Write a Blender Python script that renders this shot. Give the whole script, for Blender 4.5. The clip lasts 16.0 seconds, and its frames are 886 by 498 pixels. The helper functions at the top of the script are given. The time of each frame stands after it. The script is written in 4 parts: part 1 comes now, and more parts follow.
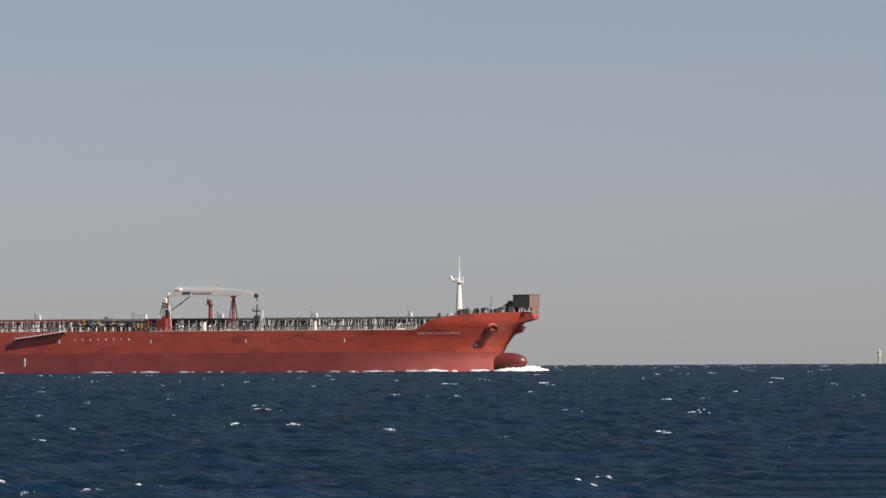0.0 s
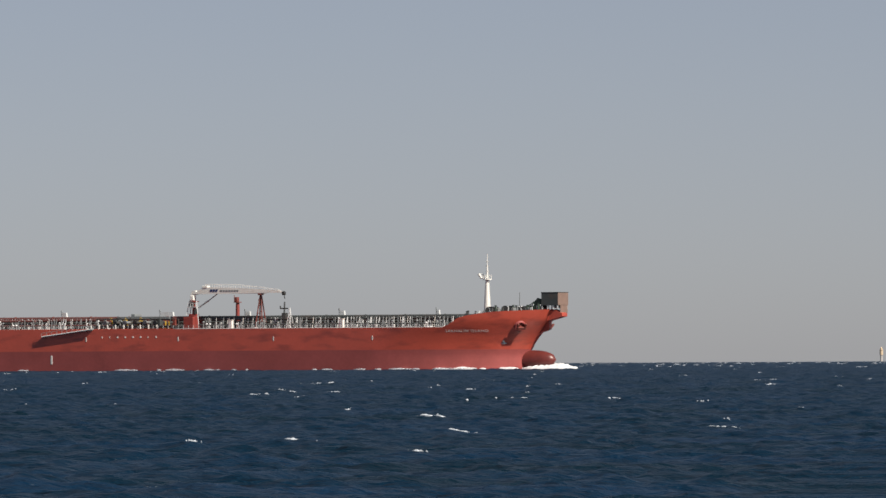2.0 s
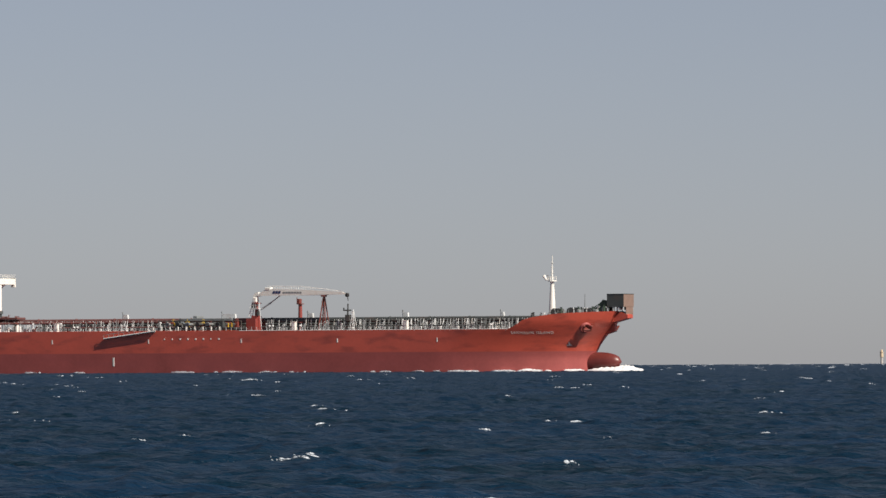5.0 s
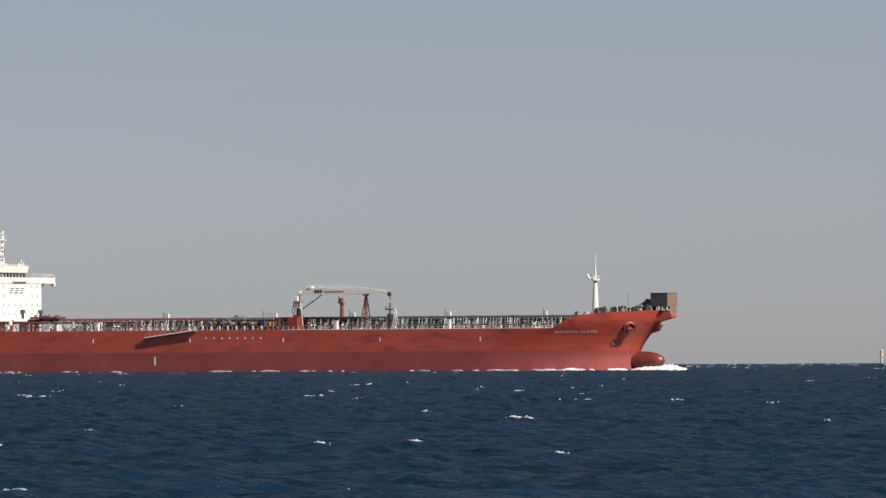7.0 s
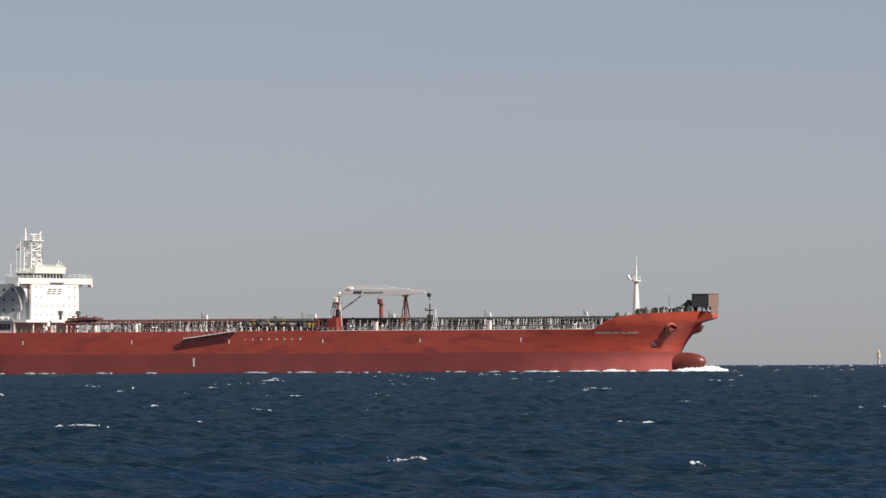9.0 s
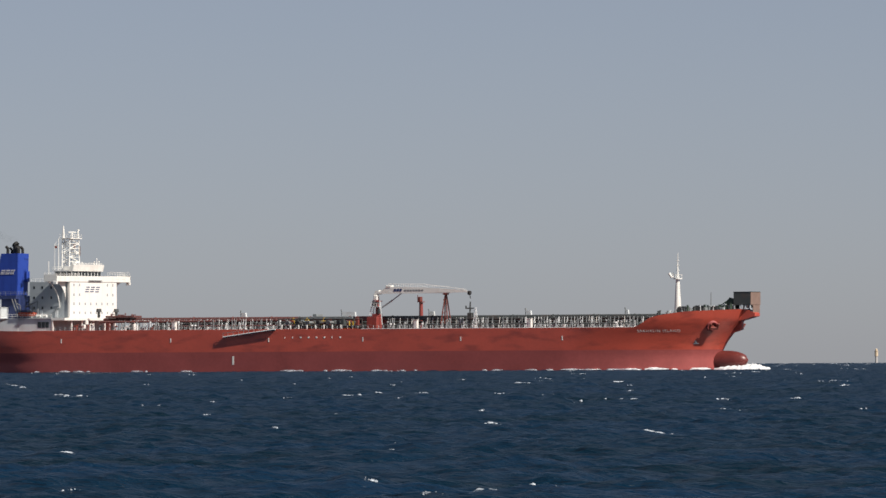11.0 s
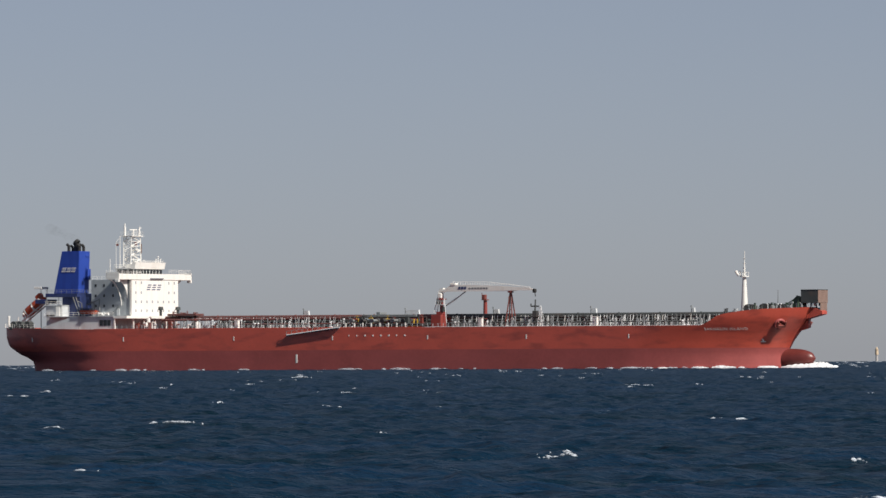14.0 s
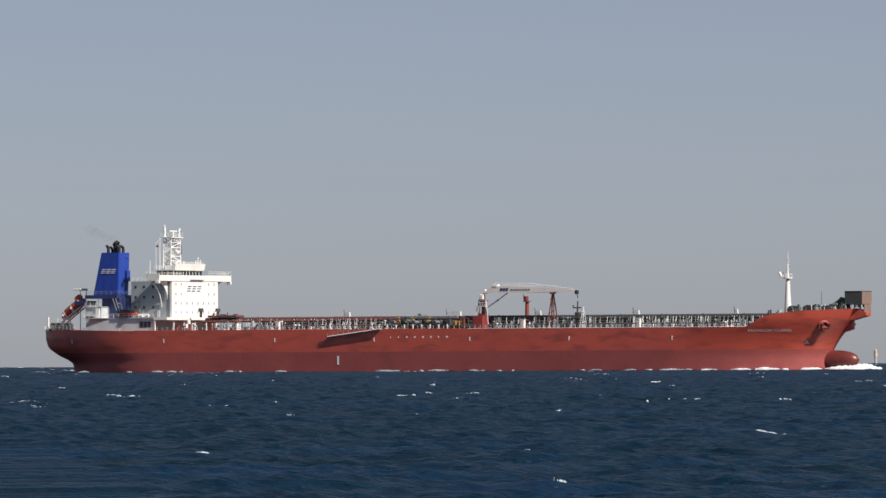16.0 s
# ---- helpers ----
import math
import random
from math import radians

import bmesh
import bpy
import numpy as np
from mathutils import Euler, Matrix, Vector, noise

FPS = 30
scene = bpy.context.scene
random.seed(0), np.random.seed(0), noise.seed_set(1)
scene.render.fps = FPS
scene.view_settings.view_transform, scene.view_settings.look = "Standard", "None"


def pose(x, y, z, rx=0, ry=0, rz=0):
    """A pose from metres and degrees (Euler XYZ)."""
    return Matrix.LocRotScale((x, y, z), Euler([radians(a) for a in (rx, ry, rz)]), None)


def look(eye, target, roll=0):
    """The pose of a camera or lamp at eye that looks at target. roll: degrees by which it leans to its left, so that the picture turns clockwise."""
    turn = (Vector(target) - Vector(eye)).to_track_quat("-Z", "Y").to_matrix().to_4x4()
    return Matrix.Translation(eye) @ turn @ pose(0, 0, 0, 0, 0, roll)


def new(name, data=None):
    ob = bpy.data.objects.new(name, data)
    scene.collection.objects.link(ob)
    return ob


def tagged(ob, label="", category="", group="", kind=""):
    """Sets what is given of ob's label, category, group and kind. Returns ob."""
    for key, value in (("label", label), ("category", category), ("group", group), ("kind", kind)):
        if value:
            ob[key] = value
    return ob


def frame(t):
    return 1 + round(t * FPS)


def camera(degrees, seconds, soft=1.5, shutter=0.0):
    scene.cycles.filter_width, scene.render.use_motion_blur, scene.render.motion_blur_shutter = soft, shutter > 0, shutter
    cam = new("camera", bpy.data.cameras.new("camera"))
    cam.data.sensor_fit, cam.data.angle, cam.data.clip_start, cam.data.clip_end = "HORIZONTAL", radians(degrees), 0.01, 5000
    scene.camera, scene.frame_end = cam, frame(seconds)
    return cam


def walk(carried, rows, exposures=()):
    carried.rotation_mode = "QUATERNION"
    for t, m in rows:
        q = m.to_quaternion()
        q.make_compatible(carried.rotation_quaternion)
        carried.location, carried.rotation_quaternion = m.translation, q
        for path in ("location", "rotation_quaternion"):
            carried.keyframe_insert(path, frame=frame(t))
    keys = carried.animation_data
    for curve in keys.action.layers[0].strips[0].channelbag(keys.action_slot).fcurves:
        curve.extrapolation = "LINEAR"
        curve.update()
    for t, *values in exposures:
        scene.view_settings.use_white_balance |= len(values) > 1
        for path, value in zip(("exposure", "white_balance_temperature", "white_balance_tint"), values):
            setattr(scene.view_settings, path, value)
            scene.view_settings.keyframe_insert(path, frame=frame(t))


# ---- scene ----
EYE = 3.0
HEADING = radians(26.0)
SPEED = 6.413
START = 0.78      # nothing moves before this moment
cam = camera(7.013, 16.0, soft=1.5)
LOOKS = [
    (0, 0.286, 15.179),
    (0.5, 0.287, 15.179),
    (1, 0.273, 15.169),
    (1.5, 0.170, 14.962),
    (2, 0.001, 14.869),
    (2.5, -0.150, 14.888),
    (3, -0.079, 14.645),
    (3.5, -0.095, 14.515),
    (4, -0.234, 15.201),
    (6.5, 0.286, 15.124),
    (7, -0.028, 15.108),
    (7.5, 0.149, 15.057),
    (8, 0.316, 14.914),
    (8.5, 0.360, 15.108),
    (9, 0.358, 15.291),
    (11.5, 0.721, 14.833),
    (12, 0.515, 14.586),
    (12.5, 0.525, 15.004),
    (13, 0.374, 14.957),
    (13.5, 0.604, 14.809),
    (14, 0.627, 14.847),
    (14.5, 0.712, 14.921),
    (15, 0.717, 14.967),
    (15.5, 0.884, 15.026),
    (16, 0.784, 15.104),]
EXPOSURES = [(0, 0.30, 6680, 10), (4, 0.31, 6680, 10), (8, 0.31, 6650, 10), (9, 0.35, 6620, 10), (11.5, 0.20, 6440, 10), (12, 0.33, 6430, 10),
             (12.5, 0.36, 6410, 10), (13.1, 0.35, 6400, 10), (13.5, 0.24, 6380, 10), (14, 0.17, 6360, 10), (14.5, 0.30, 6360, 10), (15.5, 0.34, 6360, 10), (16, 0.26, 6340, 10)]
walk(cam, [(t, look((0, 0, EYE), (a, 1000.0, EYE + b), -0.2865)) for t, a, b in LOOKS], EXPOSURES)

# ---- world and sun ----
SUN_AZ = math.atan2(0.777, -0.629)
SUN_EL = radians(40)
world = bpy.data.worlds.new("sky")
scene.world = world
world.use_nodes = True
wn, wl = world.node_tree.nodes, world.node_tree.links
sky = wn.new("ShaderNodeTexSky")
sky.sky_type = 'NISHITA'
sky.sun_disc = False
sky.sun_elevation = SUN_EL
sky.sun_rotation = SUN_AZ
sky.air_density = 0.44
sky.dust_density = 0.5
sky.ozone_density = 3.6
tint = wn.new("ShaderNodeMix")
tint.data_type, tint.blend_type = 'RGBA', 'MULTIPLY'
tint.inputs["Factor"].default_value = 1.0
tint.inputs["B"].default_value = (1.29, 0.975, 0.815, 1.0)
wl.new(sky.outputs[0], tint.inputs["A"])
veil = wn.new("ShaderNodeMix")      # even light of a thin high haze over the clear sky
veil.data_type = 'RGBA'
veil.inputs["Factor"].default_value = 0.3
veil.inputs["B"].default_value = (3.95, 4.38, 5.0, 1.0)
wl.new(tint.outputs["Result"], veil.inputs["A"])
wl.new(veil.outputs["Result"], wn["Background"].inputs["Color"])
wn["Background"].inputs["Strength"].default_value = 0.071
sun = new("sun", bpy.data.lights.new("sun", 'SUN'))
sun.data.energy, sun.data.angle, sun.data.color = 4.9, radians(0.5), (1.0, 0.93, 0.83)
sd = Vector((math.sin(SUN_AZ) * math.cos(SUN_EL), math.cos(SUN_AZ) * math.cos(SUN_EL), math.sin(SUN_EL)))
sun.matrix_world = look(sd * 500, (0, 0, 0))


# ---- materials ----
def material(name, rgb, rough=0.5, metal=0.0, vary=0.25, scale=0.6, fine=6.0, streak=None, bump=0.05, second=None, amount=0.45, gloss=0.5):
    """Painted or bare surface: broad stains, fine grain and an optional second colour in patches or streaks."""
    m = bpy.data.materials.new(name)
    m.use_nodes = True
    n, l = m.node_tree.nodes, m.node_tree.links
    b = n["Principled BSDF"]
    b.inputs["Roughness"].default_value, b.inputs["Metallic"].default_value = rough, metal
    b.inputs["Specular IOR Level"].default_value = gloss
    tc = n.new("ShaderNodeTexCoord")
    info = n.new("ShaderNodeObjectInfo")
    broad, grain = n.new("ShaderNodeTexNoise"), n.new("ShaderNodeTexNoise")
    broad.inputs["Scale"].default_value, grain.inputs["Scale"].default_value = scale, fine
    broad.inputs["Detail"].default_value, grain.inputs["Detail"].default_value = 5, 3
    add = n.new("ShaderNodeMath")
    add.operation = 'MULTIPLY_ADD'
    l.new(tc.outputs["Object"], broad.inputs["Vector"])
    l.new(tc.outputs["Object"], grain.inputs["Vector"])
    l.new(grain.outputs["Fac"], add.inputs[0])
    add.inputs[1].default_value = 0.4
    l.new(broad.outputs["Fac"], add.inputs[2])
    rnd = n.new("ShaderNodeMath")
    rnd.operation = 'MULTIPLY_ADD'
    l.new(info.outputs["Random"], rnd.inputs[0])
    rnd.inputs[1].default_value = 0.2
    l.new(add.outputs[0], rnd.inputs[2])
    ramp = n.new("ShaderNodeMapRange")
    ramp.inputs["From Min"].default_value, ramp.inputs["From Max"].default_value = 0.4, 1.1
    ramp.inputs["To Min"].default_value, ramp.inputs["To Max"].default_value = 1 - vary, 1 + vary * 0.6
    l.new(rnd.outputs[0], ramp.inputs["Value"])
    mul = n.new("ShaderNodeVectorMath")
    mul.operation = 'SCALE'
    mul.inputs[0].default_value = rgb
    l.new(ramp.outputs[0], mul.inputs["Scale"])
    colour = mul.outputs[0]
    if second:
        mp = n.new("ShaderNodeMapping")
        mp.inputs["Scale"].default_value = streak or (0.3, 0.3, 0.3)
        ns = n.new("ShaderNodeTexNoise")
        ns.inputs["Scale"].default_value, ns.inputs["Detail"].default_value = 1.0, 6
        l.new(tc.outputs["Object"], mp.inputs["Vector"])
        l.new(mp.outputs[0], ns.inputs["Vector"])
        mr = n.new("ShaderNodeMapRange")
        mr.inputs["From Min"].default_value, mr.inputs["From Max"].default_value = 0.5, 0.72
        mr.inputs["To Max"].default_value = amount
        l.new(ns.outputs["Fac"], mr.inputs["Value"])
        mix = n.new("ShaderNodeMix")
        mix.data_type = 'RGBA'
        l.new(mr.outputs[0], mix.inputs["Factor"])
        l.new(colour, mix.inputs["A"])
        mix.inputs["B"].default_value = (*second, 1)
        colour = mix.outputs["Result"]
    l.new(colour, b.inputs["Base Color"])
    bp = n.new("ShaderNodeBump")
    bp.inputs["Strength"].default_value, bp.inputs["Distance"].default_value = 0.4, bump
    l.new(add.outputs[0], bp.inputs["Height"])
    l.new(bp.outputs[0], b.inputs["Normal"])
    return m


def water_material():
    m = bpy.data.materials.new("sea_water")
    m.use_nodes = True
    n, l = m.node_tree.nodes, m.node_tree.links
    b = n["Principled BSDF"]
    b.inputs["Roughness"].default_value, b.inputs["IOR"].default_value = 0.32, 1.33
    b.inputs["Specular IOR Level"].default_value = 0.085
    tc = n.new("ShaderNodeTexCoord")
    mp = n.new("ShaderNodeMapping")
    mp.inputs["Scale"].default_value = (0.45, 1.0, 1.0)
    mp.inputs["Rotation"].default_value = (0, 0, radians(25))
    l.new(tc.outputs["Object"], mp.inputs["Vector"])
    outs = []
    for sc, det in ((0.09, 4), (0.9, 4), (4.0, 3)):
        ns = n.new("ShaderNodeTexNoise")
        ns.inputs["Scale"].default_value, ns.inputs["Detail"].default_value = sc, det
        l.new(mp.outputs[0], ns.inputs["Vector"])
        outs.append(ns.outputs["Fac"])
    mr = n.new("ShaderNodeMapRange")
    mr.inputs["From Min"].default_value, mr.inputs["From Max"].default_value = 0.35, 0.7
    l.new(outs[0], mr.inputs["Value"])
    mix = n.new("ShaderNodeMix")
    mix.data_type = 'RGBA'
    mix.inputs["A"].default_value, mix.inputs["B"].default_value = (*WATER_DARK, 1), (*WATER_BLUE, 1)
    l.new(mr.outputs[0], mix.inputs["Factor"])
    l.new(mix.outputs["Result"], b.inputs["Base Color"])
    prev = None
    for out, dist, strength in ((outs[1], 0.6, 1.0), (outs[2], 0.3, 1.0)):
        bp = n.new("ShaderNodeBump")
        bp.inputs["Strength"].default_value, bp.inputs["Distance"].default_value = strength, dist
        l.new(out, bp.inputs["Height"])
        if prev:
            l.new(prev, bp.inputs["Normal"])
        prev = bp.outputs[0]
    l.new(prev, b.inputs["Normal"])
    return m


def smoke_material():
    m = bpy.data.materials.new("thin_brown_smoke")
    m.use_nodes = True
    n, l = m.node_tree.nodes, m.node_tree.links
    b = n["Principled BSDF"]
    b.inputs["Base Color"].default_value = (0.10, 0.085, 0.07, 1)
    b.inputs["Roughness"].default_value = 1.0
    b.inputs["Specular IOR Level"].default_value = 0.0
    ns = n.new("ShaderNodeTexNoise")
    ns.inputs["Scale"].default_value = 0.2
    tc = n.new("ShaderNodeTexCoord")
    l.new(tc.outputs["Object"], ns.inputs["Vector"])
    mr = n.new("ShaderNodeMapRange")
    mr.inputs["From Min"].default_value, mr.inputs["From Max"].default_value, mr.inputs["To Max"].default_value = 0.2, 0.8, 0.05
    l.new(ns.outputs["Fac"], mr.inputs["Value"])
    l.new(mr.outputs[0], b.inputs["Alpha"])
    return m


WATER_DARK, WATER_BLUE = (0.0018, 0.0130, 0.0245), (0.0032, 0.0196, 0.0475)
WATER = water_material()
def broken_foam():
    """Foam with gaps of water between its flecks."""
    m = material("broken_foam", (0.62, 0.68, 0.75), 0.9, vary=0.15, scale=1.5, fine=8, bump=0.1)
    n, l = m.node_tree.nodes, m.node_tree.links
    tc, mp, ns, mr = n.new("ShaderNodeTexCoord"), n.new("ShaderNodeMapping"), n.new("ShaderNodeTexNoise"), n.new("ShaderNodeMapRange")
    mp.inputs["Scale"].default_value = (4.0, 3.5, 12.0)
    ns.inputs["Scale"].default_value, ns.inputs["Detail"].default_value = 1.0, 4
    mr.inputs["From Min"].default_value, mr.inputs["From Max"].default_value = 0.36, 0.68
    l.new(tc.outputs["Object"], mp.inputs["Vector"])
    l.new(mp.outputs[0], ns.inputs["Vector"])
    l.new(ns.outputs["Fac"], mr.inputs["Value"])
    l.new(mr.outputs[0], n["Principled BSDF"].inputs["Alpha"])
    return m


BROKEN = broken_foam()
FOAM = material("foam", (0.82, 0.84, 0.86), 0.9, vary=0.15, scale=1.5, fine=8, bump=0.1)
HULL = material("red_hull_paint", (0.51, 0.084, 0.052), 0.42, vary=0.2, scale=0.12, fine=1.5, second=(0.19, 0.035, 0.028), streak=(0.15, 0.15, 0.5), amount=0.68, bump=0.02, gloss=0.8)
BOOT = material("faded_boot_top", (0.335, 0.075, 0.070), 0.65, vary=0.3, scale=0.1, fine=1.2, second=(0.27, 0.068, 0.068), streak=(0.05, 0.05, 0.35), bump=0.02, gloss=0.45)
BULB = material("dark_red_bulb_paint", (0.135, 0.028, 0.024), 0.38, vary=0.25, scale=0.5, fine=3, second=(0.14, 0.03, 0.025))
DECK = material("red_brown_deck_paint", (0.22, 0.045, 0.03), 0.75, second=(0.12, 0.05, 0.035))
WHITE = material("white_ship_paint", (0.80, 0.79, 0.75), 0.45, vary=0.06, scale=0.3, fine=3, second=(0.55, 0.45, 0.36), streak=(0.7, 0.7, 0.08), amount=0.25, bump=0.01)
# grey fittings, and the block's white sides greyed for grazing light
LIGHT = material("light_grey_paint_and_side_shade", (0.34, 0.375, 0.40), 0.5, vary=0.1, second=(0.40, 0.40, 0.40), streak=(0.5, 0.5, 0.1))
# distance haze put into the colour: base toned towards the horizon sky
HAZY = material("hazed_grey_tower_base", (0.46, 0.44, 0.43), 0.8, vary=0.1)
PALE = material("pale_grey_paint", (0.62, 0.65, 0.66), 0.5, vary=0.12, second=(0.36, 0.33, 0.30), streak=(0.5, 0.5, 0.1))
GREY = material("grey_paint", (0.20, 0.22, 0.23), 0.55, vary=0.2, second=(0.14, 0.09, 0.07))
DARK = material("dark_grey_steel", (0.055, 0.062, 0.062), 0.55, vary=0.3, second=(0.10, 0.06, 0.045))
SOOT = material("black_sooty_steel", (0.02, 0.02, 0.02), 0.7, vary=0.4)
GREEN = material("dark_green_machinery_paint", (0.035, 0.06, 0.04), 0.5, vary=0.3)
REDBROWN = material("red_brown_pipe_paint", (0.18, 0.04, 0.03), 0.55, vary=0.25, second=(0.12, 0.05, 0.04))
MAROON = material("dull_maroon_pipe_paint", (0.15, 0.060, 0.055), 0.6, vary=0.35, scale=0.9, second=(0.085, 0.05, 0.046))
RED = material("red_crane_paint", (0.24, 0.045, 0.038), 0.5, vary=0.2, second=(0.25, 0.05, 0.03))
BLUE = material("blue_funnel_paint", (0.022, 0.060, 0.34), 0.45, vary=0.15, scale=0.4, second=(0.012, 0.026, 0.2), streak=(0.6, 0.6, 0.1))
NAVY = material("navy_paint", (0.025, 0.04, 0.13), 0.5)
ORANGE = material("orange_lifeboat_shell", (0.46, 0.07, 0.025), 0.4, vary=0.15)
YELLOW = material("yellow_valve_paint", (0.62, 0.40, 0.03), 0.5, vary=0.2, second=(0.2, 0.13, 0.05))
BRONZE = material("weathered_brown_plating", (0.24, 0.16, 0.13), 0.6, vary=0.25, second=(0.09, 0.07, 0.06))
# bright reflection on the front windows, put into a pale base colour
PANE = material("pane_with_painted_reflection", (0.32, 0.34, 0.36), 0.2, vary=0.15, bump=0.0)
GLASS = material("dark_window_glass", (0.02, 0.025, 0.03), 0.08, vary=0.1, bump=0.0)
SMOKE = smoke_material()
BEACON = material("pale_cream_tower_paint", (0.60, 0.48, 0.34), 0.8, vary=0.1)


# ---- mesh helpers ----
def box(bm, x0, x1, y0, y1, z0, z1, bevel=0.0):
    vs = [bm.verts.new(c) for c in ((x0, y0, z0), (x1, y0, z0), (x1, y1, z0), (x0, y1, z0), (x0, y0, z1), (x1, y0, z1), (x1, y1, z1), (x0, y1, z1))]
    fs = [bm.faces.new([vs[i] for i in q]) for q in ((3, 2, 1, 0), (4, 5, 6, 7), (0, 1, 5, 4), (1, 2, 6, 5), (2, 3, 7, 6), (3, 0, 4, 7))]
    if bevel:
        es = list({e for f in fs for e in f.edges})
        bmesh.ops.bevel(bm, geom=es, offset=bevel, segments=1, affect='EDGES')
    return bm


def prism(bm, points, y0, y1):
    """A plate with the outline points (x, z), between y0 and y1."""
    a = [bm.verts.new((x, y0, z)) for x, z in points]
    b = [bm.verts.new((x, y1, z)) for x, z in points]
    bm.faces.new(a)
    bm.faces.new(b[::-1])
    k = len(points)
    for i in range(k):
        bm.faces.new((a[(i + 1) % k], a[i], b[i], b[(i + 1) % k]))
    return bm


def rod(bm, p, q, r0, r1=None, sides=8):
    """A tapered bar from p to q."""
    p, q = Vector(p), Vector(q)
    r1 = r0 if r1 is None else r1
    turn = (q - p).to_track_quat("Z", "Y")
    rings = []
    for c, r in ((p, r0), (q, r1)):
        rings.append([bm.verts.new(c + turn @ Vector((r * math.cos(2 * math.pi * i / sides), r * math.sin(2 * math.pi * i / sides), 0))) for i in range(sides)])
    for i in range(sides):
        j = (i + 1) % sides
        bm.faces.new((rings[0][i], rings[0][j], rings[1][j], rings[1][i]))
    bm.faces.new(rings[0][::-1])
    bm.faces.new(rings[1])
    return bm


def sweep(bm, pts, r, sides=6):
    """One bar of even thickness along points that run fore and aft."""
    rings = [[bm.verts.new((x, y + r * math.cos(2 * math.pi * k / sides), z + r * math.sin(2 * math.pi * k / sides))) for k in range(sides)] for x, y, z in pts]
    for p, q in zip(rings, rings[1:]):
        for k in range(sides):
            bm.faces.new((p[k], p[(k + 1) % sides], q[(k + 1) % sides], q[k]))
    bm.faces.new(rings[0])
    bm.faces.new(rings[-1])
    return bm


def bmk():
    return bmesh.new()


def finish(name, bm, mat, smooth=False):
    bmesh.ops.recalc_face_normals(bm, faces=bm.faces)
    me = bpy.data.meshes.new(name)
    bm.to_mesh(me)
    bm.free()
    me.materials.append(mat)
    if smooth:
        for p in me.polygons:
            p.use_smooth = True
    return me


def part(name, bm, mat, parent, label="", smooth=False):
    ob = new(name, finish(name, bm, mat, smooth))
    ob.parent = parent
    return tagged(ob, label)


def repeat(name, me, parent, places):
    """Alike parts on one mesh, at the places (x, y, z) or matrices."""
    for p in places:
        ob = new(name, me)
        ob.parent = parent
        ob.matrix_basis = p if isinstance(p, Matrix) else Matrix.Translation(p)


# ---- the sea: one sheet, curved like the earth, out to the horizon ----
DRIFT = (0.95, -0.35)
rng = np.random.default_rng(5)
WAVES = []
for i in range(84):
    lam = 0.8 * (14 / 0.8) ** (i / 83.0)
    ang = math.atan2(-0.75, 0.66) + rng.normal(0, 0.75)
    amp = 0.0080 * lam ** 0.40
    WAVES.append((2 * math.pi / lam * math.cos(ang), 2 * math.pi / lam * math.sin(ang), amp, rng.uniform(0, 6.28)))


def swell(x, y):
    e = np.zeros_like(x)
    for kx, ky, a, ph in WAVES:
        e += a * np.cos(kx * x + ky * y + ph)
    return e + 0.5 * np.abs(e) * e - 0.02


def sea_height(x, y):
    return swell(x, y) - (x * x + y * y) / (2 * 7.4e6)


WK = np.array(WAVES)


def height_at(x, y):
    e = float(np.sum(WK[:, 2] * np.cos(WK[:, 0] * x + WK[:, 1] * y + WK[:, 3])))
    return e + 0.5 * abs(e) * e - 0.02 - (x * x + y * y) / (2 * 7.4e6)


def sea():
    r = [0.02]
    while r[-1] < 4950:
        r.append(r[-1] + 0.12 + r[-1] / 900 + (3.0 if r[-1] < 110 else 0))
    r[-1] = 4955
    r = np.array(r)
    th = np.concatenate([np.linspace(-4.7, 4.7, 341), np.linspace(4.7, 355.3, 42)[1:-1]])
    th = np.radians(90 - th)
    R, T = np.meshgrid(r, th, indexing="ij")
    x, y = R * np.cos(T), R * np.sin(T)
    z = sea_height(x, y)
    nr, nt = x.shape
    co = np.stack([x, y, z], -1).reshape(-1, 3)
    i, j = np.meshgrid(np.arange(nr - 1), np.arange(nt), indexing="ij")
    j2 = (j + 1) % nt
    quads = np.stack([i * nt + j, i * nt + j2, (i + 1) * nt + j2, (i + 1) * nt + j], -1).reshape(-1, 4)[:, ::-1]
    me = bpy.data.meshes.new("sea")
    me.vertices.add(len(co))
    me.vertices.foreach_set("co", co.ravel().astype(np.float32))
    me.loops.add(quads.size)
    me.loops.foreach_set("vertex_index", quads.ravel().astype(np.int32))
    me.polygons.add(len(quads))
    me.polygons.foreach_set("loop_start", np.arange(0, quads.size, 4, dtype=np.int32))
    me.polygons.foreach_set("use_smooth", np.ones(len(quads), bool))
    me.update(calc_edges=True)
    me.validate()
    me.materials.append(WATER)
    ob = new("water", me)
    return tagged(ob, "dark blue choppy open sea with small wind waves", "sea", kind="structure")


SEA = sea()


